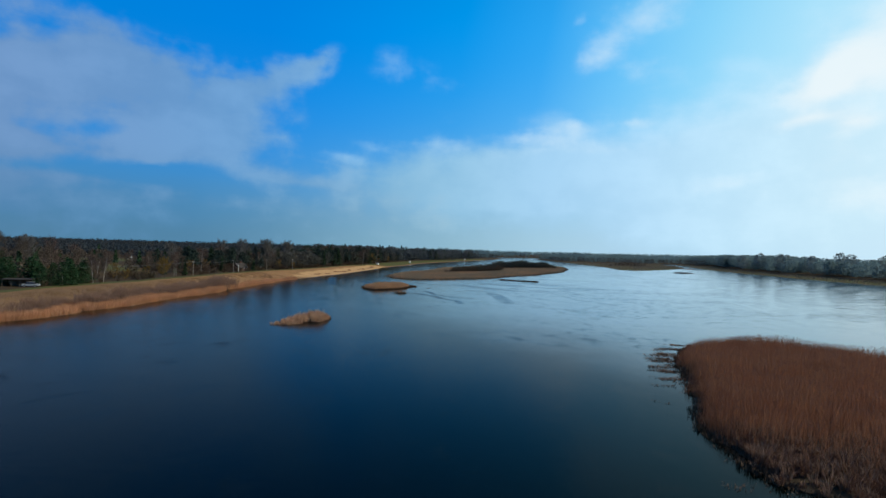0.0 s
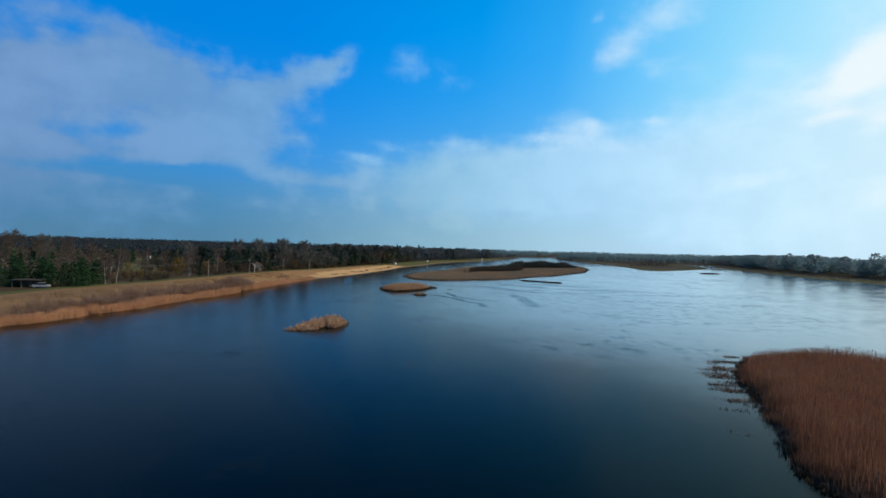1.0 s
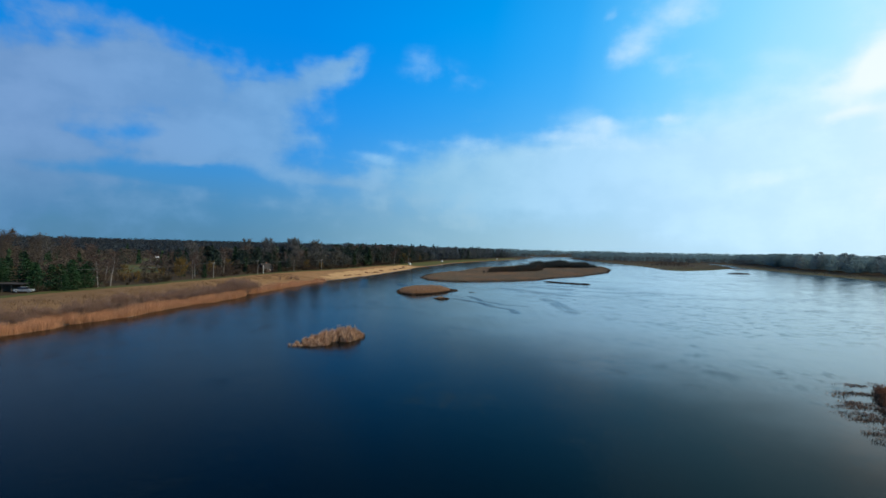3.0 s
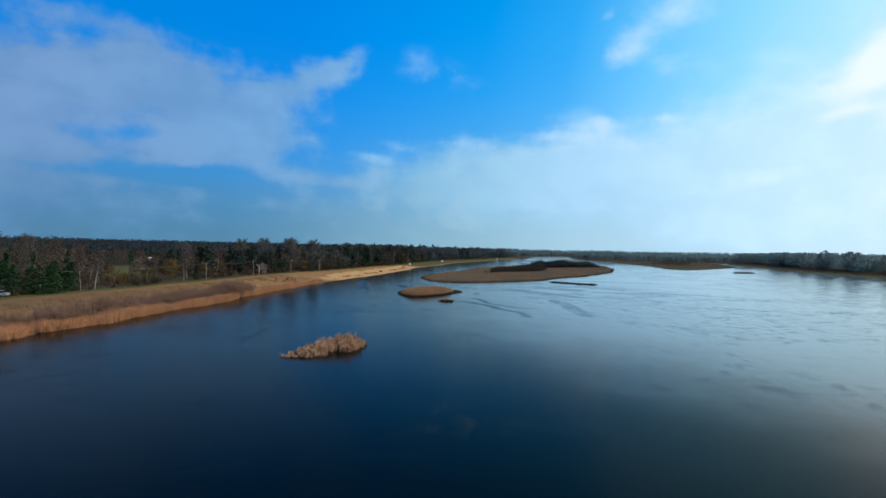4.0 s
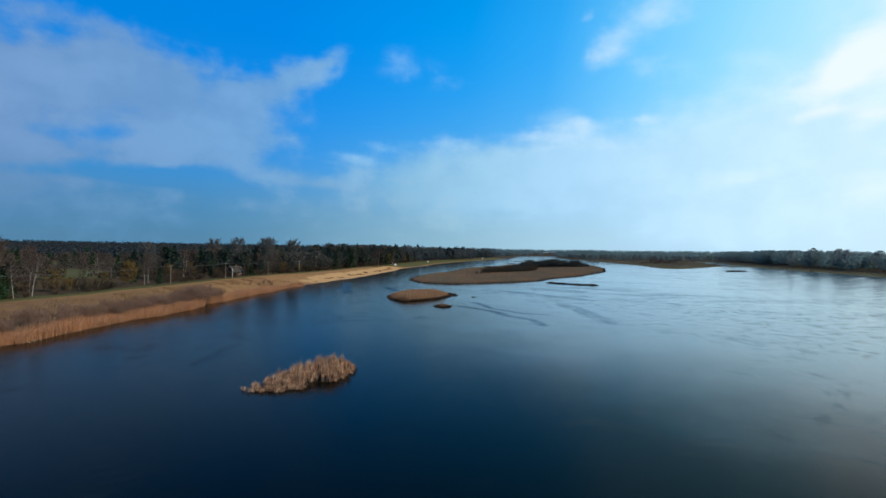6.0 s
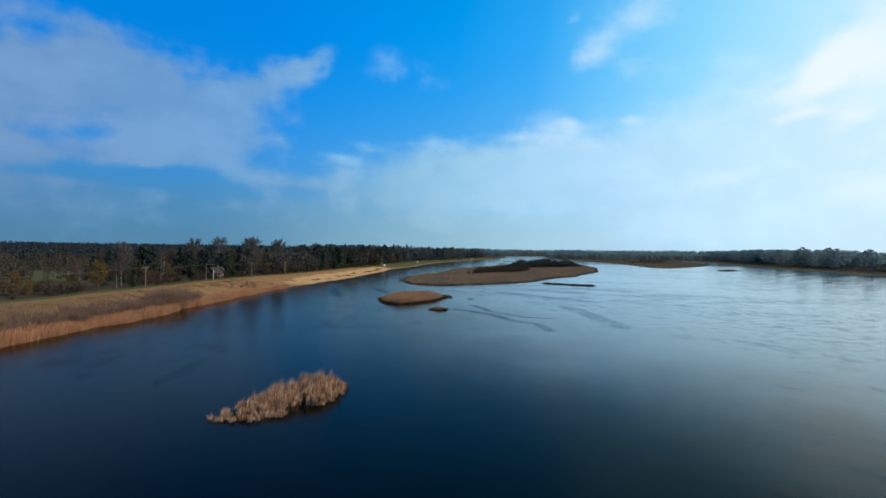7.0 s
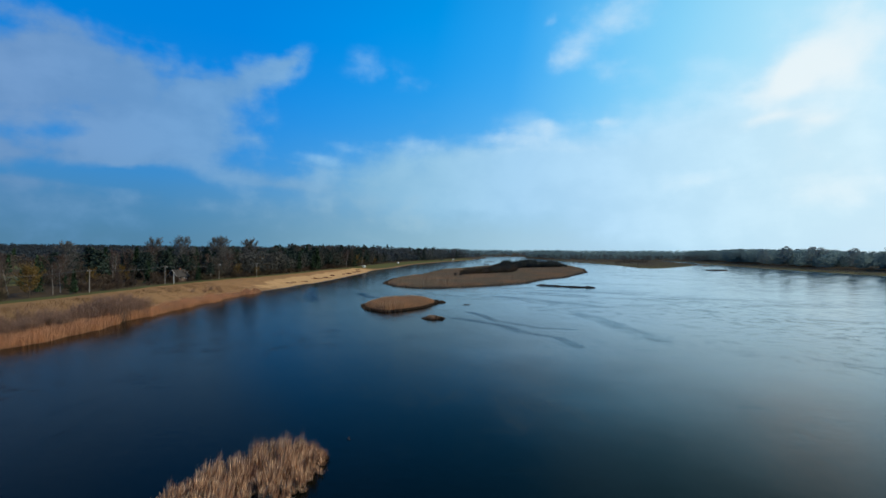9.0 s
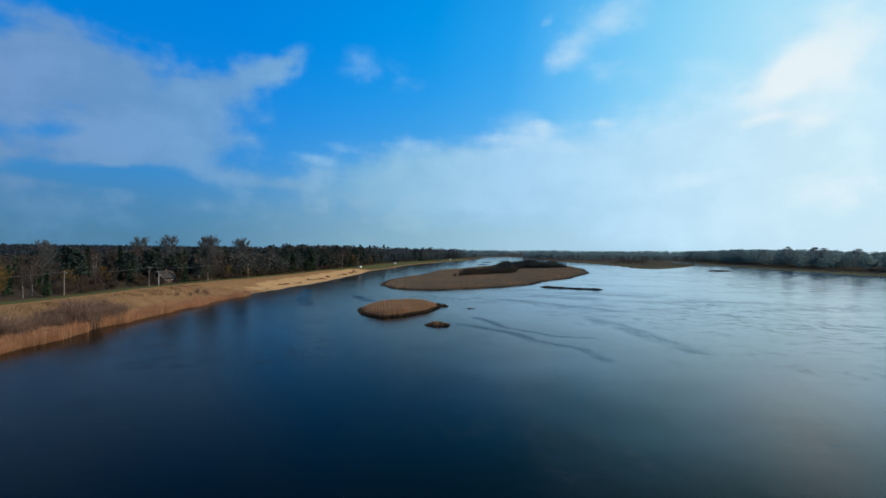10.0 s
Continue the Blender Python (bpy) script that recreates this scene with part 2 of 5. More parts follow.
M = {}
M["reed_tan"] = island_mat("reed_tan", (0.64, 0.335, 0.175), (0.38, 0.190, 0.100), (0.48, 0.260, 0.142), 0.16, through=0.4)
M["reed_red"] = island_mat("reed_red", (0.305, 0.130, 0.068), (0.175, 0.075, 0.043), (0.35, 0.175, 0.095), 0.18, through=0.4)
M["reed_grey"] = island_mat("reed_grey", (0.21, 0.108, 0.068), (0.070, 0.037, 0.025), (0.34, 0.218, 0.152), 0.8, through=0.3)
M["reed_dull"] = island_mat("reed_dull", (0.270, 0.200, 0.132), (0.200, 0.150, 0.100), (0.42, 0.235, 0.130), 0.035, through=0.2)
M["reed_isle"] = island_mat("reed_isle", (0.58, 0.335, 0.18), (0.30, 0.172, 0.096), (0.42, 0.265, 0.155), 0.3, through=0.4)
M["scrub"] = island_mat("scrub", (0.078, 0.078, 0.064), (0.048, 0.050, 0.042))
M["sedge"] = island_mat("sedge", (0.19, 0.150, 0.112), (0.135, 0.108, 0.082), (0.22, 0.155, 0.105), 0.03, through=0.15)
M["plume"] = island_mat("plume", (0.24, 0.115, 0.075), (0.15, 0.075, 0.052), through=0.4)
M["cattail"] = island_mat("cattail", (0.84, 0.57, 0.36), (0.22, 0.112, 0.064), (0.40, 0.22, 0.13), 1.6, through=0.12)
M["rotten"] = island_mat("rotten", (0.10, 0.06, 0.035), (0.05, 0.032, 0.02))
M["dry_grass"] = island_mat("dry_grass", (0.27, 0.155, 0.075), (0.175, 0.105, 0.052), (0.18, 0.105, 0.05), 0.08, through=0.4)
M["twig"] = island_mat("twig", (0.105, 0.080, 0.060), (0.066, 0.052, 0.040), through=0.3)
M["twig_red"] = island_mat("twig_red", (0.125, 0.082, 0.064), (0.072, 0.050, 0.041), through=0.3)
M["twig_grey"] = island_mat("twig_grey", (0.145, 0.137, 0.125), (0.100, 0.094, 0.086), through=0.3)
M["twig_gold"] = island_mat("twig_gold", (0.20, 0.125, 0.035), (0.12, 0.08, 0.028), through=0.3)
# distance haze painted in: bluish, greyed base colours for far twigs, ridge and needles
M["hazed_twig"] = island_mat("hazed_twig", (0.084, 0.092, 0.094), (0.074, 0.082, 0.084), through=0.5)
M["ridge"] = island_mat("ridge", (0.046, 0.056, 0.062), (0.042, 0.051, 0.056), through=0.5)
M["hazed_old_twig"] = island_mat("hazed_old_twig", (0.17, 0.20, 0.20), (0.13, 0.155, 0.16), through=0.4)
M["hazed_bare_twig"] = island_mat("hazed_bare_twig", (0.082, 0.080, 0.070), (0.054, 0.054, 0.048), through=0.3)
M["hazed_needle"] = island_mat("hazed_needle", (0.132, 0.192, 0.206), (0.138, 0.199, 0.213), through=0.75)
M["hedge"] = island_mat("hedge", (0.115, 0.078, 0.054), (0.065, 0.047, 0.034), (0.085, 0.072, 0.042), 0.04, through=0.3)
M["bank_twig"] = island_mat("bank_twig", (0.34, 0.205, 0.140), (0.23, 0.142, 0.100), through=0.45)
M["needle"] = island_mat("needle", (0.016, 0.036, 0.018), (0.035, 0.060, 0.026))
M["needle_blue"] = island_mat("needle_blue", (0.018, 0.030, 0.024), (0.030, 0.046, 0.034))
M["pine_green"] = island_mat("pine_green", (0.012, 0.037, 0.015), (0.022, 0.052, 0.020), through=0.1)
M["bark"] = plain_mat("bark", (0.050, 0.038, 0.028), (0.075, 0.058, 0.044), 3.0, 0.9, 0.02, stretch=(1, 1, 0.2))
M["pale_bark"] = plain_mat("pale_bark", (0.10, 0.085, 0.068), (0.14, 0.12, 0.10), 3.0, 0.9, 0.02, stretch=(1, 1, 0.2))
M["birch_bark"] = plain_mat("birch_bark", (0.30, 0.27, 0.24), (0.17, 0.15, 0.13), 2.0, 0.8, 0.01, stretch=(1, 1, 3))
M["post_wood"] = plain_mat("post_wood", (0.25, 0.22, 0.19), (0.32, 0.29, 0.25), 3.0, 0.85, 0.005, stretch=(1, 1, 0.1))
M["concrete"] = plain_mat("concrete", (0.50, 0.48, 0.44), (0.60, 0.58, 0.54), 2.0, 0.9)
M["pale_stone"] = plain_mat("pale_stone", (0.26, 0.22, 0.18), (0.20, 0.165, 0.13), 4.0, 0.9, 0.02)
M["plaster"] = plain_mat("plaster", (0.34, 0.32, 0.30), (0.42, 0.40, 0.37), 1.0, 0.9)
M["white_sheet"] = plain_mat("white_sheet", (0.75, 0.76, 0.78), (0.82, 0.82, 0.82), 0.6, 0.5)
M["roof_dark"] = plain_mat("roof_dark", (0.030, 0.026, 0.024), (0.045, 0.038, 0.034), 1.5, 0.9, 0.02)
M["roof_grey"] = plain_mat("roof_grey", (0.10, 0.10, 0.105), (0.14, 0.14, 0.145), 1.5, 0.7)
M["roof_red"] = plain_mat("roof_red", (0.22, 0.09, 0.06), (0.30, 0.13, 0.09), 1.5, 0.8, 0.02)
M["clapboard"] = plain_mat("clapboard", (0.060, 0.036, 0.030), (0.085, 0.052, 0.043), 1.2, 0.85)
M["board"] = plain_mat("board", (0.10, 0.075, 0.055), (0.16, 0.12, 0.09), 1.5, 0.85, 0.01, stretch=(3, 3, 0.3))
M["wire"] = plain_mat("wire", (0.05, 0.05, 0.05), (0.08, 0.08, 0.08), 1.0, 0.6)
M["glass_dark"] = plain_mat("glass_dark", (0.02, 0.022, 0.025), (0.03, 0.03, 0.035), 0.5, 0.1)
M["car_paint"] = plain_mat("car_paint", (0.20, 0.21, 0.22), (0.25, 0.26, 0.27), 0.5, 0.3)
M["tyre"] = plain_mat("tyre", (0.02, 0.02, 0.02), (0.03, 0.03, 0.03), 5.0, 0.9)


def ground_material():
    n = Nodes("ground")
    z = n.attr("zone")
    sep = n.nt.nodes.new("ShaderNodeSeparateColor")
    n.nt.links.new(z.outputs["Color"], sep.inputs[0])
    sand, green, wood = sep.outputs
    big, mid, fine = n.noise(0.035, 4.0), n.noise(0.4, 5.0), n.noise(4.0, 4.0)
    grass = n.mix(n.ramp(mid, 0.3, 0.7), (0.29, 0.160, 0.070, 1), (0.22, 0.122, 0.055, 1))
    grass = n.mix(n.ramp(big, 0.45, 0.62, 0.0, 0.6), grass, (0.22, 0.132, 0.060, 1))
    xyz = n.nt.nodes.new("ShaderNodeSeparateXYZ")
    n.nt.links.new(n.pos.outputs["Position"], xyz.inputs[0])
    # darker, browner grass towards the near end of the bank
    old = n.ramp(n.m("ADD", xyz.outputs[1], n.m("MULTIPLY", n.m("SUBTRACT", big, 0.5), 120.0)), 150.0, 235.0, 0.85, 0.0)
    grass = n.mix(old, grass, n.mix(n.ramp(mid, 0.35, 0.7), (0.175, 0.104, 0.054, 1), (0.122, 0.076, 0.041, 1)))
    meadow = n.mix(n.ramp(mid, 0.35, 0.7), (0.075, 0.085, 0.028, 1), (0.072, 0.066, 0.028, 1))
    dune = n.mix(n.ramp(mid, 0.35, 0.7), (0.47, 0.29, 0.135, 1), (0.38, 0.23, 0.105, 1))
    litter = n.mix(n.ramp(mid, 0.3, 0.7), (0.065, 0.045, 0.026, 1), (0.042, 0.032, 0.019, 1))
    rag = n.m("SUBTRACT", n.noise(0.12, 6.0, 0.65), 0.5)

    def edge(v):
        return n.ramp(n.m("ADD", v, rag), 0.40, 0.60)

    col = n.mix(edge(green), grass, meadow)
    col = n.mix(edge(wood), col, litter)
    col = n.mix(edge(sand), col, dune)
    col = n.mix(n.ramp(fine, 0.5, 0.8, 0.0, 0.4), col, (0.06, 0.045, 0.03, 1))
    # wet, dark mud along the water line
    wet = n.ramp(n.m("ADD", xyz.outputs[2], n.m("MULTIPLY", rag, 0.10)), 0.05, 0.14, 1.0, 0.0)
    col = n.mix(wet, col, (0.045, 0.035, 0.025, 1))
    n.bump(n.m("ADD", mid, fine), 0.6, 0.08)
    return n.done(col, n.ramp(wet, 0.0, 1.0, 0.95, 0.5), spec=0.05)


# wind lines on the calm water: half width, then the places that each one passes
WIND_LINES = [(0.8, (-6.3, 206), (-2, 190), (4.2, 181.5), (10.8, 178)), (0.9, (-11, 196), (-2.8, 184.5), (1, 175), (5.8, 168.5), (6.4, 160)),
              (2.0, (20, 203), (21.6, 187), (21.2, 177), (22.5, 166)), (2.2, (8, 252), (20.6, 235), (31, 220)), (1.6, (-62, 290), (-57, 262), (-50, 232)), (1.3, (-40, 262), (-34, 246))]


def water_material():
    n = Nodes("lake_water")
    pos = n.pos.outputs["Position"]
    # fine wind waves, rougher in long drifting cat's-paws, calm between
    paws = n.noise(0.016, 6.0, 0.62, distort=0.6, stretch=(1.0, 2.2, 1, -14))
    streak = n.noise(0.24, 5.0, 0.62, distort=0.8, stretch=(1.2, 0.8, 1, 35))
    xyz = n.nt.nodes.new("ShaderNodeSeparateXYZ")
    n.nt.links.new(pos, xyz.inputs[0])
    # the open side of the lake is more ruffled than the lee of the left bank
    lee = n.ramp(n.m("ADD", xyz.outputs[0], n.m("MULTIPLY", paws, 40.0)), -10.0, 50.0, 0.6, 1.0)
    wind = n.m("MULTIPLY", n.m("ADD", n.ramp(paws, 0.52, 0.70, 0.0, 0.25), n.m("MULTIPLY", n.ramp(streak, 0.48, 0.74, 0.0, 1.2), n.ramp(paws, 0.40, 0.62)), clamp=True), lee)
    # a wide breeze-ruffled reach in the middle of the lake
    ux, uy = n.m("DIVIDE", n.m("SUBTRACT", xyz.outputs[0], 66.0), 48.0), n.m("DIVIDE", n.m("SUBTRACT", xyz.outputs[1], 175.0), 72.0)
    reach = n.m("EXPONENT", n.m("MULTIPLY", n.m("ADD", n.m("MULTIPLY", ux, ux), n.m("MULTIPLY", uy, uy)), -1.0))
    ripple = n.noise(0.34, 5.0, 0.65, distort=0.6, stretch=(0.8, 1.1, 1, 25))
    wind = n.m("ADD", wind, n.m("MULTIPLY", reach, n.ramp(ripple, 0.46, 0.66, 0.0, 0.8)), clamp=True)
    lx, ly = n.m("DIVIDE", n.m("SUBTRACT", xyz.outputs[0], 42.0), 34.0), n.m("DIVIDE", n.m("SUBTRACT", xyz.outputs[1], 258.0), 48.0)
    lane = n.m("EXPONENT", n.m("MULTIPLY", n.m("ADD", n.m("MULTIPLY", lx, lx), n.m("MULTIPLY", ly, ly)), -1.0))
    wind = n.m("ADD", wind, n.m("MULTIPLY", lane, n.ramp(n.noise(0.06, 5.0, 0.6, distort=0.8, stretch=(0.8, 1.5, 1, -30)), 0.42, 0.60, 0.0, 0.7)), clamp=True)
    cx, cy = n.m("DIVIDE", n.m("SUBTRACT", xyz.outputs[0], 78.0), 30.0), n.m("DIVIDE", n.m("SUBTRACT", xyz.outputs[1], 101.0), 15.0)
    calm = n.ramp(n.m("ADD", n.m("MULTIPLY", cx, cx), n.m("MULTIPLY", cy, cy)), 0.8, 1.2)
    wind = n.m("MULTIPLY", wind, calm)
    # long wind lines drawn over the calm surface
    rag, rag2 = n.m("SUBTRACT", n.noise(0.09, 4.0, 0.6), 0.5), n.m("SUBTRACT", n.noise(0.07, 4.0, 0.6), 0.5)
    px, py = n.m("ADD", xyz.outputs[0], n.m("MULTIPLY", rag, 3.5)), n.m("ADD", xyz.outputs[1], n.m("MULTIPLY", rag2, 6.0))
    patchy = n.ramp(streak, 0.25, 0.65, 0.35, 1.0)
    for w, *way in WIND_LINES:
        for (ax, ay), (bx, by) in zip(way, way[1:]):
            l2 = (bx - ax) ** 2 + (by - ay) ** 2
            dx, dy = n.m("SUBTRACT", px, ax), n.m("SUBTRACT", py, ay)
            f = n.m("ADD", n.m("MULTIPLY", dx, (bx - ax) / l2), n.m("MULTIPLY", dy, (by - ay) / l2), clamp=True)
            ex, ey = n.m("SUBTRACT", dx, n.m("MULTIPLY", f, bx - ax)), n.m("SUBTRACT", dy, n.m("MULTIPLY", f, by - ay))
            q = n.m("ADD", n.m("MULTIPLY", ex, ex), n.m("MULTIPLY", ey, ey))
            wind = n.m("MAXIMUM", wind, n.m("MULTIPLY", n.ramp(q, 0.0, (1.9 * w) ** 2, 1.0, 0.0), patchy))
    wave = n.m("ADD", n.noise(5.0, 4.0, 0.7), n.m("MULTIPLY", n.noise(0.9, 2.0, 0.5), 1.2))
    n.bump(wave, n.m("ADD", n.ramp(xyz.outputs[0], -40.0, 60.0, 0.10, 0.035), n.m("MULTIPLY", wind, 0.20)), 0.12)
    b = n.bsdf
    # stands in for light: lower IOR darkens left and near water, higher brightens right
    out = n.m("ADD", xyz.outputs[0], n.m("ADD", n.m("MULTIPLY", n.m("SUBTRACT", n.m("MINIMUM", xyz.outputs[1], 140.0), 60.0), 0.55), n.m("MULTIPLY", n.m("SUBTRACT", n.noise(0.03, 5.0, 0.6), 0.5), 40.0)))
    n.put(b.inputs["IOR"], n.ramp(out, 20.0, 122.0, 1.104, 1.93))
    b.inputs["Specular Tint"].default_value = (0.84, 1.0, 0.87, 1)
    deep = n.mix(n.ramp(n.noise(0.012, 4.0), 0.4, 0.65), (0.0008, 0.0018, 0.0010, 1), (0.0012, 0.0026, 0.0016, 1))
    # brightness painted in: a lighter, bluer body colour towards the open side
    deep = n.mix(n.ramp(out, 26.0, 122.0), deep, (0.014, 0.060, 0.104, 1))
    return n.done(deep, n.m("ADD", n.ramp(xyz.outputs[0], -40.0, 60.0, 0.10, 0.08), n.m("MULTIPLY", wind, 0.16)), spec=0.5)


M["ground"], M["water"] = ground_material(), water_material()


def pond_material():
    n = Nodes("pond_water")
    n.bump(n.noise(4.0, 3.0, 0.6), 0.40, 0.10)
    n.bsdf.inputs["IOR"].default_value = 1.33
    return n.done(n.mix(n.noise(0.2), (0.010, 0.014, 0.016, 1), (0.018, 0.022, 0.022, 1)), 0.10, spec=0.5)


M["pond"] = pond_material()


# ---- the plan: shores in metres, x to the right, y ahead ----
LEFT_SHORE = [(-104, -260), (-97, -60), (-90, 40), (-87, 85), (-84.4, 103), (-82.6, 113), (-84.4, 119), (-80.6, 125), (-79.6, 134), (-79.8, 147), (-78.7, 163), (-77.4, 183), (-79, 205), (-77.5, 232), (-76.5, 262),
              (-71, 298), (-63, 362), (-58, 440), (-57, 492), (-44, 562), (-32, 680), (-8, 800), (30, 950), (92, 1180), (150, 1450), (190, 1680)]
FAR_SHORE = [(120, 1820), (180, 2150), (420, 2350), (480, 2200), (300, 1750), (275, 1400)]
FLAT_SHORE = [(262, 1150), (245, 960), (236, 775), (208, 612), (224, 596), (268, 645), (360, 770), (402, 870), (440, 985), (500, 1200)]
RIGHT_SHORE = [(545, 1270), (480, 1000), (424, 890), (376, 720), (346, 612), (336, 545), (318, 466), (311, 410), (307, 350), (305, 250), (330, 0), (350, -260)]
LAKE = LEFT_SHORE + FAR_SHORE + FLAT_SHORE + RIGHT_SHORE
LONG_ISLAND = [(-35.5, 322), (-29, 299), (-14, 290), (3, 301), (20, 315), (32, 328), (45, 358), (68, 390), (97, 450), (111, 480), (139, 580), (158, 690), (140, 735),
               (90, 715), (45, 640), (22, 560), (-1, 520), (-18, 415), (-26, 396), (-34.5, 356)]
REED_ISLAND = [(-34, 222), (-32, 212), (-27.5, 206.5), (-23, 210), (-17.5, 218), (-14.6, 227), (-14.0, 233), (-17, 236), (-24, 235), (-31, 230)]
REED_BED = [(41.2, 85), (37.5, 78.8), (34.5, 68.5), (31.2, 60), (27.8, 52), (25.6, 46), (25.6, 41), (25.2, 36), (28, 33), (37, 29), (54, 26), (74, 34), (80, 54), (78, 70), (71, 84), (61, 91), (52, 93), (45.5, 91)]
# treeless green strip, cleared along the camera's sight line to the far meadow
SIGHT_CLEARING = [(-146, 250), (-168, 240), (-204, 276), (-232, 308), (-212, 326), (-178, 300)]
BANK_EDGE = [(-124, -260), (-122, 40), (-117, 130), (-115, 160), (-112, 188), (-111, 215), (-109, 240), (-107.5, 277), (-102, 306), (-96, 332), (-89, 365), (-84, 425), (-76, 465), (-70, 520),
             (-60, 600), (-46, 700), (-24, 810), (14, 960), (76, 1190), (132, 1460), (170, 1690)]


def poly_dist(px, py, poly, closed=True):
    """Distance to a polygon's or a line's edge."""
    best = np.full(px.shape, 1e9)
    for k in range(len(poly) if closed else len(poly) - 1):
        (ax, ay), (bx, by) = poly[k], poly[(k + 1) % len(poly)]
        dx, dy = bx - ax, by - ay
        f = np.clip(((px - ax) * dx + (py - ay) * dy) / (dx * dx + dy * dy), 0, 1)
        best = np.minimum(best, np.hypot(px - ax - f * dx, py - ay - f * dy))
    return best


def inside(px, py, poly):
    r = np.zeros(px.shape, bool)
    for k in range(len(poly)):
        (ax, ay), (bx, by) = poly[k], poly[(k + 1) % len(poly)]
        if ay != by:
            r ^= ((ay > py) != (by > py)) & (px < (bx - ax) * (py - ay) / (by - ay) + ax)
    return r


def signed(px, py, poly):
    """Positive inside."""
    d = poly_dist(px, py, poly)
    return np.where(inside(px, py, poly), d, -d)


def wobble(px, py, s, seed=0.0):
    """Cheap smooth noise, about -1 to 1."""
    return (np.sin(px / s + 1.3 * np.sin(py / s * 0.7 + seed)) + np.sin(py / s * 1.13 + 1.7 * np.sin(px / s * 0.6 + 2 * seed)) + np.sin((px + py) / s * 1.9 + seed)) / 3


def step(v, a, b):
    f = np.clip((v - a) / (b - a), 0, 1)
    return f * f * (3 - 2 * f)


def land(px, py):
    """Height of the ground, and the distances to the lake's shore and the islands'."""
    rag = 0.9 * wobble(px, py, 5.0) + 0.5 * wobble(px, py, 1.9, 2.0)
    shore = -signed(px, py, LAKE) + rag + 0.9 * wobble(px, py, 10.0, 3.0) * (px < -50)
    isl = np.maximum(signed(px, py, LONG_ISLAND) + rag * 1.6, np.maximum(signed(px, py, REED_ISLAND) + rag * 0.6, signed(px, py, REED_BED) + rag * 0.7))
    left = px < np.interp(py, [-260, 500, 1000, 1700], [0, 0, 120, 260])
    bank = 2.1 * step(shore, 2, 24) + 0.5 * step(shore, 24, 70)
    marsh = 0.5 * step(shore, 0, 12) + 1.2 * step(shore, 40, 120)
    h = np.where(left, 0.3 * step(shore, 0, 3) + bank, marsh) + 0.12 * wobble(px, py, 9.0, 1.0) * step(shore, 3, 15)
    h = np.where(shore > 0, h + shore.clip(0, 3) * 0.03, np.maximum(shore * 0.12, -2.0))
    # low wooded rise far behind the left bank
    h = h + 16 * step(np.hypot(px, py), 1000, 1900) * step(-px - 0.16 * py, 0, 260)
    h = h + 14 * step(np.hypot(px, py), 2200, 3000) * (shore > 0)
    # a pond in the hollow behind the bank
    h = h - 1.9 * (1 - step(np.hypot((px + 141) / 12, (py - 226) / 19) + 0.08 * wobble(px, py, 4.0), 0.75, 1.15))
    h = np.maximum(h, np.where(isl > 0, 0.35 * step(isl, 0, 4) + 0.05 * isl.clip(0, 4), np.maximum(isl * 0.15, -2.0)))
    return h, shore, isl, left


def fast_mesh(name, co, loops, sizes):
    """A mesh from arrays: corners, vertex numbers face by face, and corners a face."""
    me = bpy.data.meshes.new(name)
    me.vertices.add(len(co)), me.loops.add(len(loops)), me.polygons.add(len(sizes))
    me.vertices.foreach_set("co", np.ascontiguousarray(co, np.float32).ravel())
    me.loops.foreach_set("vertex_index", np.ascontiguousarray(loops, np.int32))
    me.polygons.foreach_set("loop_start", np.concatenate([[0], np.cumsum(sizes)[:-1]]).astype(np.int32))
    me.update(calc_edges=True)
    return me


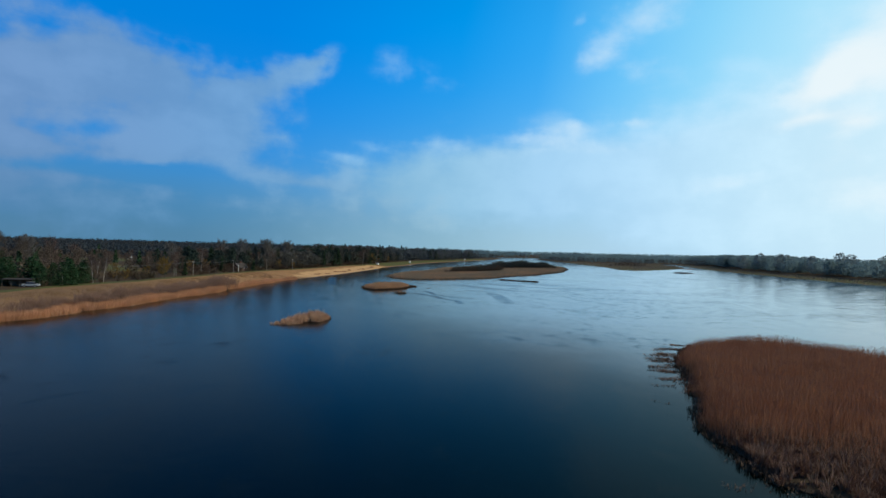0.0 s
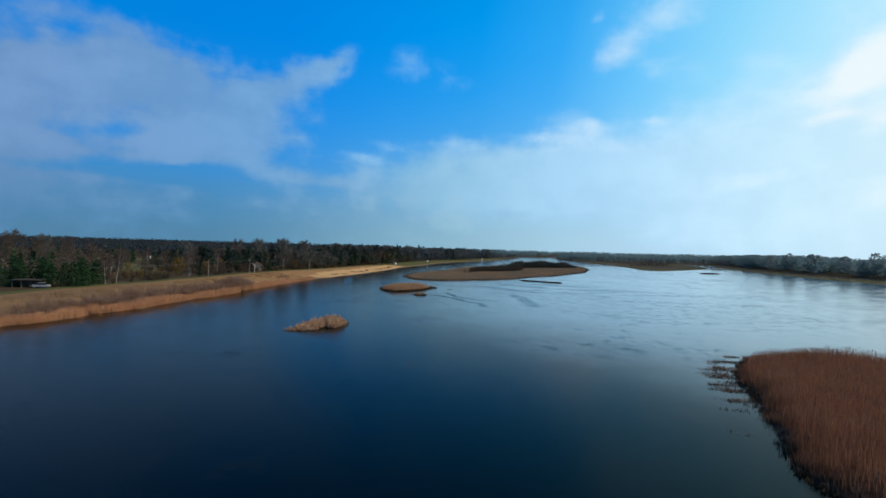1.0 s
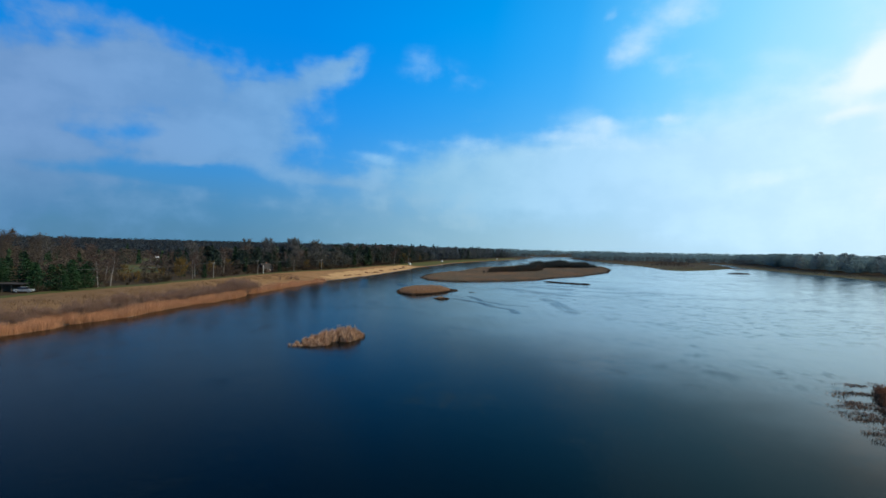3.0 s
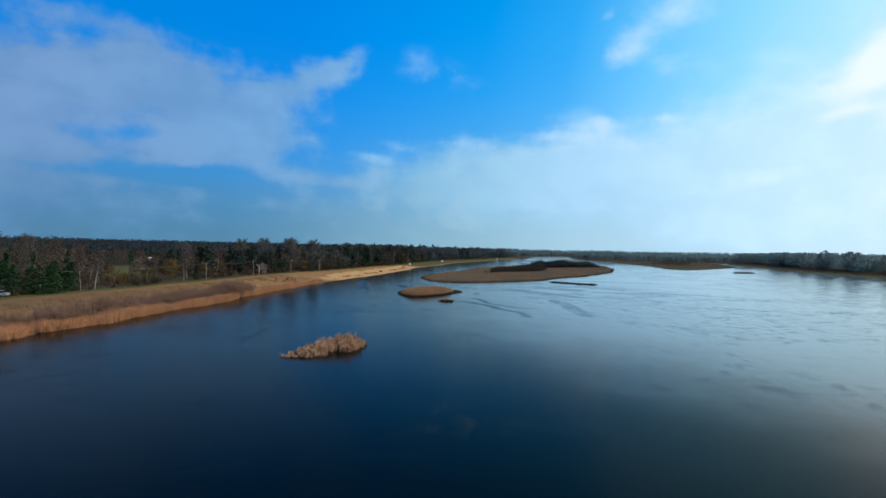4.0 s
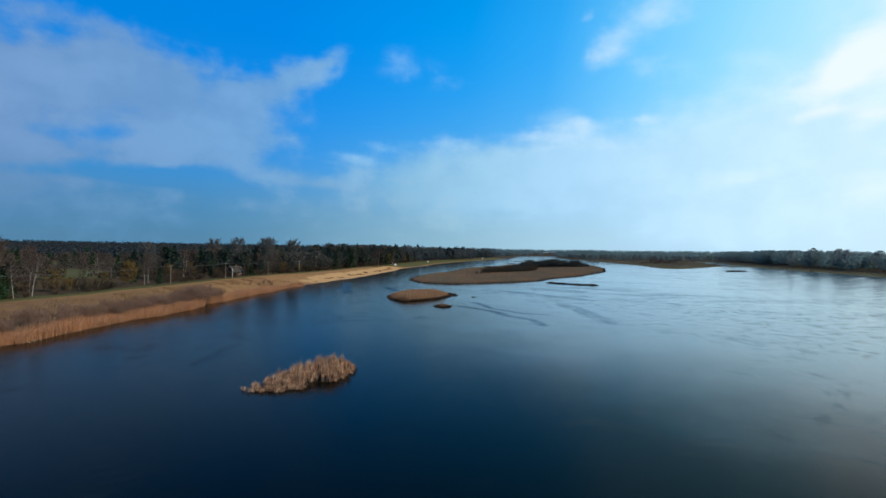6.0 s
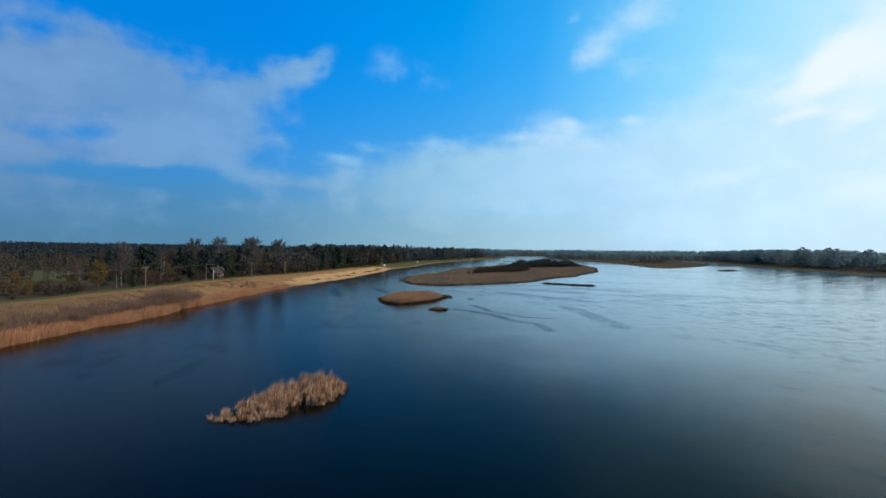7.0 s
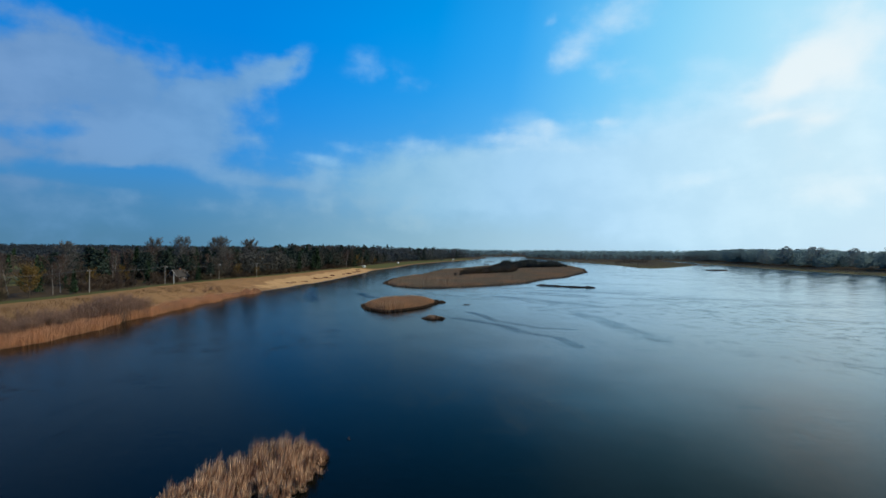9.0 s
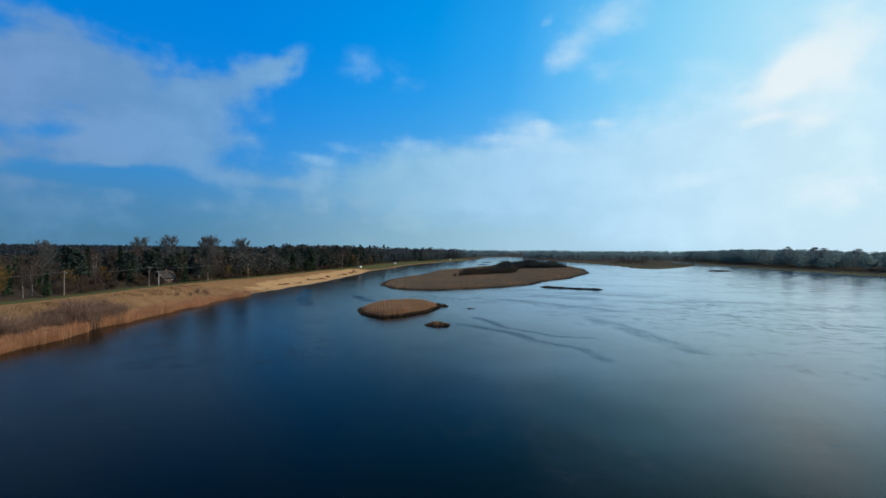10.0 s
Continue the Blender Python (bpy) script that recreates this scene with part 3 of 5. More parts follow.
def build_ground():
    def axis(spans):
        out = []
        for a, b, s in spans:
            out += list(np.arange(a, b, s))
        return np.array(out + [spans[-1][1]])

    xs = axis([(-4600, -800, 190), (-800, -280, 20), (-280, -130, 5), (-130, 0, 2.0), (0, 90, 2.2), (90, 200, 4), (200, 480, 7), (480, 900, 20), (900, 4600, 185)])
    ys = axis([(-600, -40, 40), (-40, 20, 5), (20, 260, 2.4), (260, 420, 2.5), (420, 760, 5), (760, 1300, 12), (1300, 2400, 30), (2400, 4900, 125)])
    gx, gy = np.meshgrid(xs, ys)
    h, shore, isl, left = land(gx, gy)
    nx, ny = len(xs), len(ys)
    idx = np.arange(nx * ny).reshape(ny, nx)
    quads = np.stack([idx[:-1, :-1], idx[:-1, 1:], idx[1:, 1:], idx[1:, :-1]], -1).reshape(-1, 4)
    me = fast_mesh("ground", np.stack([gx, gy, h], -1).reshape(-1, 3), quads.ravel(), np.full(len(quads), 4))
    me.polygons.foreach_set("use_smooth", np.ones(len(quads), bool))
    # zones: sand, meadow, woodland floor
    behind = -signed(gx, gy, BANK_EDGE + [(4000, 3000), (4000, 4900), (-4600, 4900), (-4600, -260)])
    back = np.where(left, -behind, shore - 60)
    sand = step(gy, 225, 335) * (1 - step(gy, 485, 515)) * (1 - step(poly_dist(gx, gy, LEFT_SHORE, False) * np.where(gy < 300, 1.0, 0.8), 7, 19)) * left
    sand = np.maximum(sand * 0.95, 0)
    green = left * (step(gy, 470, 540) * 0.75 * (1 - step(back, 0, 12)) * step(shore, 1.5, 5) + 0.9 * (np.hypot((gx + 280) / 44, (gy - 425) / 40) < 1) + 0.85 * step(back, -4, 0) * (1 - step(back, 4, 10)))
    green = np.maximum(np.maximum(green, 0.8 * inside(gx, gy, SIGHT_CLEARING)), 0.6 * (gx > 180))
    wood = step(back, -2, 8) * (1 - np.minimum(green, 1) * (back > 12))
    wood = np.maximum(np.maximum(wood, isl > -1.0), np.maximum(step(gy, 1150, 1300), step(shore, 40, 60) * (gx > 180)))
    col = np.stack([sand, np.minimum(green, 1), wood, np.ones_like(sand)], -1)
    a = me.color_attributes.new("zone", "FLOAT_COLOR", "POINT")
    a.data.foreach_set("color", col.astype(np.float32).ravel())
    me.materials.append(M["ground"])
    return tagged(new("ground", me), "dry tan grass bank, sandy beach and woodland floor", "ground", kind="structure")


build_ground()

def build_water():
    """One sheet to the horizon; low wind waves where the lake lies open."""
    xs = np.concatenate([np.arange(-4700, -200, 500), np.arange(-200, 70, 30), np.arange(70, 400, 1.7), np.arange(400, 4701, 300)])
    ys = np.concatenate([np.arange(-2600, 40, 200), np.arange(40, 760, 2.0), np.arange(760, 1300, 20), np.arange(1300, 6801, 250)])
    gx, gy = np.meshgrid(xs, ys)
    rng = np.random.default_rng(5)
    h = np.zeros_like(gx)
    for k in range(9):
        a, l = math.radians(rng.uniform(-75, 75)), rng.uniform(6.0, 13.0)
        h += 0.0042 * l / 2.2 * np.sin(2 * np.pi * (gx * np.sin(a) + gy * np.cos(a)) / l + rng.uniform(0, 6.28))
    h *= step(gx + 0.1 * gy, 95, 170) * (1 - step(gx, 380, 398)) * step(gy, 45, 110) * (1 - step(gy, 700, 755))
    nx, ny = len(xs), len(ys)
    idx = np.arange(nx * ny).reshape(ny, nx)
    quads = np.stack([idx[:-1, :-1], idx[:-1, 1:], idx[1:, 1:], idx[1:, :-1]], -1).reshape(-1, 4)
    me = fast_mesh("water", np.stack([gx, gy, h], -1).reshape(-1, 3), quads.ravel(), np.full(len(quads), 4))
    me.polygons.foreach_set("use_smooth", np.ones(len(quads), bool))
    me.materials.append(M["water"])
    return tagged(new("water", me), "dark calm lake water with wind-ruffled streaks", "water", kind="structure")


build_water()


pm = bpy.data.meshes.new("pond_water")
bm = bmesh.new()
bmesh.ops.create_circle(bm, cap_ends=True, segments=48, radius=1, matrix=Matrix.Diagonal((14, 23, 1, 1)))
bm.to_mesh(pm), bm.free()
pm.materials.append(M["pond"])
pond = tagged(new("pond_water", pm), "small still pond in the hollow behind the bank", "pond", kind="structure")
pond.location = (-141, 226, 1.25)


# ---- reeds and grasses: thin bent blades, one mesh a stand ----
def blades(name, xy, base, height, width, lean, material, label, wind=(0.25, 0.1), category="reeds", head=None, way=None, tilt=None, short=False):
    """xy: n x 2 places; each blade is a bent strip of a quad and a tip, or one long tip if short. head: material of the plumes at the tips."""
    n = len(xy)
    rng = np.random.default_rng(len(name) * 31 + n)
    a = rng.uniform(0, 2 * np.pi, n)
    h = height * rng.uniform(0.72, 1.12, n)
    w = width * rng.uniform(0.6, 1.3, n) / 2
    side = np.stack([np.cos(a), np.sin(a), np.zeros(n)], -1) * w[:, None]
    la = rng.uniform(0, 2 * np.pi, n) if way is None else way
    ll = (np.abs(rng.normal(0, lean, n)) if tilt is None else tilt) * h
    off = np.stack([np.cos(la) * ll + wind[0] * h * 0.25, np.sin(la) * ll + wind[1] * h * 0.25, np.zeros(n)], -1)
    p0 = np.stack([xy[:, 0], xy[:, 1], base], -1)
    up = np.zeros((n, 3))
    up[:, 2] = h
    mid = p0 + off * 0.35 + up * 0.6
    drop = np.clip(1 - 0.5 * (ll / h) ** 2, 0.3, 1)
    top = p0 + off + up * drop[:, None]
    if short:
        me = fast_mesh(name, np.stack([p0 - side, p0 + side, top], 1).reshape(-1, 3), np.arange(3 * n), np.full(n, 3))
    else:
        co = np.stack([p0 - side, p0 + side, mid + side * 0.9, mid - side * 0.9, top], 1).reshape(-1, 3)
        k = np.arange(n)[:, None] * 5
        loops = np.concatenate([k + [0, 1, 2, 3], k + [3, 2, 4]], 1).ravel()
        me = fast_mesh(name, co, loops, np.tile([4, 3], n))
    me.materials.append(material)
    ob = tagged(new(name, me), label, category, kind="stuff")
    if head is not None:
        pick = rng.random(n) < 0.35
        t, s, d = top[pick], side[pick] * 2.2, off[pick] * 0.08
        q = np.zeros_like(t)
        q[:, 2] = 0.16 * h[pick] / 2.4
        co = np.stack([t - q * 1.2, t + s + d * 0.4, t + q + d, t - s + d * 0.4], 1).reshape(-1, 3)
        k = np.arange(len(t))[:, None] * 4
        me = fast_mesh("plumes", co, (k + [0, 1, 2, 3]).ravel(), np.full(len(t), 4))
        me.materials.append(head)
        part_ob = new("plumes", me)
        part_ob.parent = ob
        part_ob["kind"] = "stuff"
    return ob


def scatter(n, box, keep, seed):
    """n random places in box (x0, y0, x1, y1) for which keep(x, y) is true or likely."""
    rng = np.random.default_rng(seed)
    out = np.zeros((0, 2))
    while len(out) < n:
        p = rng.uniform(box[:2], box[2:], (n * 3, 2))
        ok = keep(p[:, 0], p[:, 1]) > rng.random(len(p))
        out = np.concatenate([out, p[ok]])
    return out[:n]


def ground_at(xy):
    return land(xy[:, 0], xy[:, 1])[0]


def clumpy(x, y, s, seed=0.0):
    return 0.5 + 0.5 * wobble(x, y, s, seed)


def bed_height(x, y, s):
    """Reed bed: tall in the middle, ragged and lower at its near side."""
    return np.clip(0.5 + s * 0.35, 0.5, 1)


def reed_bed():
    keep = lambda x, y: step(signed(x, y, REED_BED) + 0.9 * wobble(x, y, 2.2), -0.6, 1.0) * (0.35 + 0.65 * clumpy(x, y, 1.6)) * (1 - 0.75 * step(2.0 + wobble(x, y, 2.5) - np.hypot((x - 62) / 9, (y - 80) / 2.5), 0.6, 1.6))
    tall = lambda x, y: keep(x, y) * step(y + 0.45 * (x - 25) + 2.2 * wobble(x, y, 3.0), 41, 50)
    low = lambda x, y: keep(x, y) * (1 - step(y + 0.45 * (x - 25) + 2.2 * wobble(x, y, 3.0), 42, 52))
    p = scatter(120000, (22, 24, 82, 95), tall, 11)
    s = signed(p[:, 0], p[:, 1], REED_BED)
    blades("reed_bed", p, np.maximum(ground_at(p), -0.2) - 0.05, 2.35 * bed_height(p[:, 0], p[:, 1], s) * (1 - 0.25 * step(p[:, 1], 74, 88) * (1 - step(p[:, 0], 46, 58))) * (0.86 + 0.20 * wobble(p[:, 0], p[:, 1], 4.0) + 0.16 * wobble(p[:, 0], p[:, 1], 1.4, 2.0)), 0.024, 0.16, M["reed_red"],
           "dense red-brown reed bed standing in shallow water", head=M["plume"])
    tufts("broken_reeds", low, (22, 24, 82, 54), 1150, 30, lambda x, y: 1.25 + 0.45 * wobble(x, y, 1.3), 0.045, 0.27, M["reed_grey"], "bent and broken grey-brown reeds at the water's edge", 12, 0.55,
          base=lambda p: np.maximum(ground_at(p), -0.2) - 0.05)
    # thinned-out, lodged stems in the water before the bed
    near = lambda x, y: -signed(x, y, REED_BED)
    fringe = lambda x, y: step(near(x, y), 0.2, 0.9) * (1 - step(near(x, y), 2.0, 5.5)) * step(clumpy(0.3 * x, y, 0.75, 3.0), 0.50, 0.70) * np.interp(y, [36, 48, 62, 70, 90, 94], [0.05, 0.02, 0.08, 0.8, 1.0, 0.3]) * (x < 48)
    tufts("sparse_reeds", fringe, (20, 34, 48, 96), 170, 12, lambda x, y: 0.40 + 0.12 * wobble(x, y, 1.0), 0.05, 0.6, M["rotten"], "sparse dark lodged reed stems in open water", 13, 1.3)
    tufts("sparse_reeds", fringe, (20, 34, 48, 96), 190, 12, lambda x, y: 0.42 + 0.12 * wobble(x, y, 1.0), 0.045, 0.7, M["reed_grey"], "sparse pale lodged reed stems in open water", 15, 1.5)
    rim = lambda x, y: step(near(x, y), -0.9, -0.2) * (1 - step(near(x, y), 0.3, 1.0)) * (0.25 + 0.75 * clumpy(x, y, 1.3, 1.0)) * (x < 60)
    tufts("rotten_rim", rim, (20, 24, 60, 92), 420, 16, lambda x, y: 0.7 + 0.25 * wobble(x, y, 1.7), 0.05, 0.4, M["rotten"], "dark short reeds along the bed's wet edge", 14, 0.6)


def shore_reeds():
    def keep(x, y):
        h, shore, isl, left = land(x, y)
        wide = 5.0 + 1.6 * wobble(x, y, 17.0, 4.0) + 1.4 * wobble(x, y, 4.3, 1.0)
        return step(shore, -1.0, 0.3) * (1 - step(shore, wide - 2, wide)) * (y < 268 + 6 * wobble(x, y, 3.0)) * (0.5 + 0.5 * clumpy(x, y, 0.8) * clumpy(x, y, 4.1, 5.0) ** 0.5)
    notch = lambda x, y: keep(x, y) * (np.hypot((x + 83) / 3.5, (y - 118) / 1.1) > 1)
    p = scatter(88000, (-108, 40, -70, 275), notch, 21)
    blades("shore_reeds", p, ground_at(p) - 0.05, 1.55 * (0.90 + 0.12 * wobble(p[:, 0], p[:, 1], 0.9) + 0.24 * wobble(p[:, 0], p[:, 1], 7.7) + 0.22 * wobble(p[:, 0], p[:, 1], 2.6)) * (1 - 0.45 * step(p[:, 1], 200, 262)), 0.03, 0.30, M["reed_tan"], "tall tan reed belt along the lake shore", head=M["reed_tan"])

    def rough(x, y):
        h, shore, isl, left = land(x, y)
        return step(shore, 5, 9) * (1 - step(shore, 22, 30)) * (y < 275) * clumpy(x, y, 2.3) ** 1.5
    p = scatter(16000, (-125, 60, -74, 275), rough, 22)
    blades("bank_grass", p, ground_at(p) - 0.03, 0.55 * (0.8 + 0.5 * wobble(p[:, 0], p[:, 1], 6.0)), 0.09, 0.4, M["dry_grass"], "rough dry grass on the sloping bank", category="grass", short=True)


def beach_clods():
    """Dark tufts left standing where the sand has slipped."""
    def keep(x, y):
        h, shore, isl, left = land(x, y)
        mid = 7 + 3 * wobble(x, y, 14.0, 2.0)
        return step(shore, mid - 3, mid - 1) * (1 - step(shore, mid, mid + 1.5)) * step(clumpy(x, y, 6.0, 3.0), 0.55, 0.75)
    tufts("sand_tufts", keep, (-92, 285, -55, 480), 150, 20, lambda x, y: 0.55 + 0 * x, 0.09, 0.7, M["plume"], "dark tufts of dead grass along the slipping sand", 24, 0.8, "grass", base=ground_at)


def island_reeds():
    keep = lambda x, y: step(signed(x, y, REED_ISLAND) + 0.5 * wobble(x, y, 1.7), -0.2, 0.5) * (0.4 + 0.6 * clumpy(x, y, 1.4))
    p = scatter(21000, (-36, 204, -11, 238), keep, 31)
    blades("reed_island", p, ground_at(p) - 0.05, 1.35 * np.clip(0.55 + signed(p[:, 0], p[:, 1], REED_ISLAND) * 0.45, 0.35, 1.0) * (0.92 + 0.22 * wobble(p[:, 0], p[:, 1], 1.7) + 0.2 * wobble(p[:, 0], p[:, 1], 5.1)), 0.06, 0.16, M["reed_isle"], "small island overgrown with brown reeds", head=M["reed_isle"])
    rim = lambda x, y: step(signed(x, y, REED_ISLAND), -0.9, -0.3) * (1 - step(signed(x, y, REED_ISLAND), 0.2, 0.8))
    p = scatter(7000, (-36, 204, -11, 238), rim, 32)
    blades("reed_stubble", p, np.full(len(p), -0.05), 0.62, 0.08, 0.4, M["rotten"], "dark rotten reed stubble round the small island")
    keep = lambda x, y: step(signed(x, y, LONG_ISLAND) + 1.2 * wobble(x, y, 4.0), -0.3, 1.5) * (0.6 + 0.4 * clumpy(x, y, 7.3)) * np.clip(300 / np.maximum(y, 290), 0, 1) ** 2
    p = scatter(120000, (-38, 285, 162, 740), keep, 33)
    blades("island_reeds", p, ground_at(p) - 0.05, 1.25 * (0.8 + 0.2 * wobble(p[:, 0], p[:, 1], 9.0)) * np.clip(0.4 + signed(p[:, 0], p[:, 1], LONG_ISLAND) * 0.12, 0.4, 1), 0.20, 0.22, M["reed_dull"], "low brown reeds covering the long island", short=True)
    rim = lambda x, y: step(signed(x, y, LONG_ISLAND) + wobble(x, y, 5.0), -1.6, -0.4) * (1 - step(signed(x, y, LONG_ISLAND), 0.6, 1.6))
    p = scatter(9000, (-38, 285, 162, 740), rim, 34)
    blades("rotten_rim", p, np.full(len(p), -0.05), 0.6, 0.16, 0.4, M["rotten"], "dark short reeds along the long island's edge")


def tussock(name, cx, cy, rx, ry, turn, n, height, width, material, label, seed, lean=0.15, head=None):
    c, s = math.cos(radians(turn)), math.sin(radians(turn))

    def keep(x, y):
        u, v = (x - cx) * c + (y - cy) * s, -(x - cx) * s + (y - cy) * c
        r = np.hypot(u / rx, v / ry) + 0.22 * wobble(x, y, 0.8 * max(min(rx, ry), 1.0) / 2, seed)
        return (1 - step(r, 0.85, 1.05)) * (0.12 + 0.88 * clumpy(x, y, 0.33, seed) ** 1.5)
    R = max(rx, ry) * 1.2
    p = scatter(n, (cx - R, cy - R, cx + R, cy + R), keep, seed)
    u, v = (p[:, 0] - cx) * c + (p[:, 1] - cy) * s, -(p[:, 0] - cx) * s + (p[:, 1] - cy) * c
    r = np.hypot(u / rx, v / ry)
    return blades(name, p, np.full(n, -0.08), height * np.clip(1.15 - 0.75 * r ** 2, 0.35, 1) * (0.90 + 0.3 * wobble(p[:, 0], p[:, 1], 0.9, seed) + 0.25 * wobble(p[:, 0], p[:, 1], 0.28, seed + 1)), width, lean, material, label, head=head)


def tufts(name, keep, box_, n, per, height, width, radius, material, label, seed, spread=0.30, category="reeds", base=-0.08):
    """n separate fountains of blades that lean out from their middles, with dark gaps between."""
    c = scatter(n, box_, keep, seed)
    rng = np.random.default_rng(seed + 1)
    big = rng.uniform(0.6, 1.15, n)
    k = np.repeat(np.arange(n), per)
    a, r = rng.uniform(0, 2 * np.pi, n * per), np.sqrt(rng.random(n * per))
    p = c[k] + np.stack([np.cos(a), np.sin(a)], -1) * (r * radius * big[k])[:, None]
    h = height(c[:, 0], c[:, 1])[k] * big[k] * (1.0 - 0.25 * r)
    z = base if np.isscalar(base) else base(p)
    return blades(name, p, np.zeros(len(p)) + z, h, width, 0, material, label, category=category, way=a + rng.normal(0, 0.5, len(p)), tilt=spread * (0.15 + r) * rng.uniform(0.4, 1.5, len(p)))


def spindle(cx, cy, rx, ry, turn):
    """How deep inside a long clump a place lies: 1 in the middle, 0 at the edge."""
    c, s = math.cos(radians(turn)), math.sin(radians(turn))
    return lambda x, y: 1 - np.hypot(((x - cx) * c + (y - cy) * s) / rx, (-(x - cx) * s + (y - cy) * c) / ry) - 0.14 * wobble(x, y, 0.7)


def cattails():
    """A long clump of cattail tufts, tall at its far end, low and broken at the near one."""
    body, bay = spindle(-29.6, 111.3, 6.3, 2.75, 54), spindle(-28.0, 109.3, 1.8, 1.3, 45)
    keep = lambda x, y: step(body(x, y) - 0.2 * step(109.4 - y, 0, 3), 0.0, 0.12) * (1 - step(bay(x, y), 0.0, 0.2))
    high = lambda x, y: np.interp(y - 0.25 * (x + 29), [106.5, 108.5, 111, 114, 116.5, 118.5], [0.45, 0.95, 1.6, 2.3, 3.15, 2.9]) * np.clip(0.65 + 0.9 * body(x, y), 0.6, 1.1)
    box_ = (-36, 104, -21, 121)
    label = "straw-coloured cattail clump rising from open water"
    tufts("reed_clump", keep, box_, 270, 46, high, 0.045, 0.22, M["cattail"], label, 41, 0.20)
    spire = lambda x, y: keep(x, y) * step(clumpy(x, y, 0.55, 2.0), 0.55, 0.8)
    tufts("reed_clump", spire, box_, 60, 40, lambda x, y: 1.14 * high(x, y), 0.026, 0.11, M["cattail"], "tall feathery cattail tufts in the clump", 49, 0.10)
    gap = lambda x, y: keep(x, y) * step(clumpy(x, y, 0.5, 5.0), 0.6, 0.8)
    tufts("dark_stems", gap, box_, 26, 40, lambda x, y: 0.80 * high(x, y), 0.03, 0.20, M["rotten"], "dark stems in the gaps between the cattails", 48, 0.14)
    head = lambda x, y: np.maximum(spindle(-28.4, 115.0, 0.5, 0.4, 0)(x, y), spindle(-26.6, 115.8, 0.45, 0.4, 0)(x, y)) > 0
    tufts("dark_stems", head, box_, 8, 60, lambda x, y: 2.5 + 0 * x, 0.028, 0.22, M["rotten"], "tall dark seed heads above the cattails", 47, 0.10)
    lone = spindle(-25.9, 117.0, 0.9, 0.5, -12)
    tufts("reed_clump", lambda x, y: lone(x, y) > 0, box_, 24, 70, lambda x, y: 1.35 - 0.32 * (x + 26.2), 0.022, 0.2, M["cattail"], "separate low cattail tuft beside the clump", 50, 0.2)
    tufts("dark_stems", lambda x, y: lone(x, y - 0.25) > -0.15, box_, 16, 40, lambda x, y: 0.55 + 0 * x, 0.03, 0.25, M["rotten"], "dark short stems below the separate tuft", 56, 0.4)
    edge = lambda x, y: (y > 105.6) * step(body(x, y), -0.24, -0.05) * (1 - step(body(x, y), 0.02, 0.15)) * (1 - step(bay(x, y), 0.0, 0.2))
    tufts("reed_clump", edge, box_, 100, 34, lambda x, y: 0.75 + 0 * x, 0.03, 0.20, M["cattail"], "low broken straw tufts round the cattail clump", 42, 0.6)
    p = scatter(1400, box_, lambda x, y: step(body(x, y), -0.12, 0.1), 43)
    blades("broken_stems", p, np.full(len(p), -0.08), 0.45, 0.04, 0.6, M["rotten"], "dark broken stems round the cattail clump")


def open_water_clumps():
    cattails()
    tussock("mud_islet", -15.5, 194.2, 2.6, 2.2, 0, 900, 0.75, 0.12, M["rotten"], "small dark islet of rotten reeds", 44, 0.4)
    tussock("mud_islet", -15.5, 194.6, 2.2, 1.8, 0, 520, 0.95, 0.10, M["reed_isle"], "small dark islet of rotten reeds", 45, 0.4)
    for k, (x, y, rx) in enumerate([(36.5, 312, 2.8), (39.5, 308.5, 3.6), (42.5, 305.5, 4.0), (46.5, 302, 4.0), (50, 300, 3.4), (53.5, 299, 3.0)]):
        tussock("mud_bar", x, y, rx, 1.3, -25, 800, 0.8, 0.16, M["rotten"], "low dark bar of dead plants in the water", 460 + k, 0.4)
    tussock("dead_stems", -5.7, 225, 1.6, 0.5, 0, 60, 0.5, 0.10, M["rotten"], "few dark dead stems in open water", 51, 0.5)
    tussock("dead_stems", -23.8, 121.0, 0.35, 0.25, 0, 18, 0.25, 0.03, M["rotten"], "few dark dead stems in open water", 52, 0.5)
    tussock("mud_islet", -13.2, 231.4, 2.2, 1.3, 0, 500, 0.9, 0.10, M["rotten"], "dark tail of rotten reeds beside the reed island", 57, 0.4)
    tussock("mud_islet", 64, 748, 9, 2.5, 30, 600, 0.9, 0.3, M["rotten"], "low dark islet in the far channel", 58, 0.4)
    tussock("mud_islet", 92, 915, 11, 3.0, 30, 600, 1.0, 0.35, M["rotten"], "low dark islet in the far channel", 59, 0.4)
    tussock("mud_islet", 253, 543, 10, 3.5, -10, 1500, 1.3, 0.35, M["rotten"], "low dark islet far out on the lake", 53, 0.4)
    tussock("mud_islet", 350, 735, 16, 3.0, 40, 900, 0.8, 0.3, M["reed_dull"], "low brown islet beside the reed flat", 54, 0.3)


reed_bed()
shore_reeds()
beach_clods()
island_reeds()
open_water_clumps()


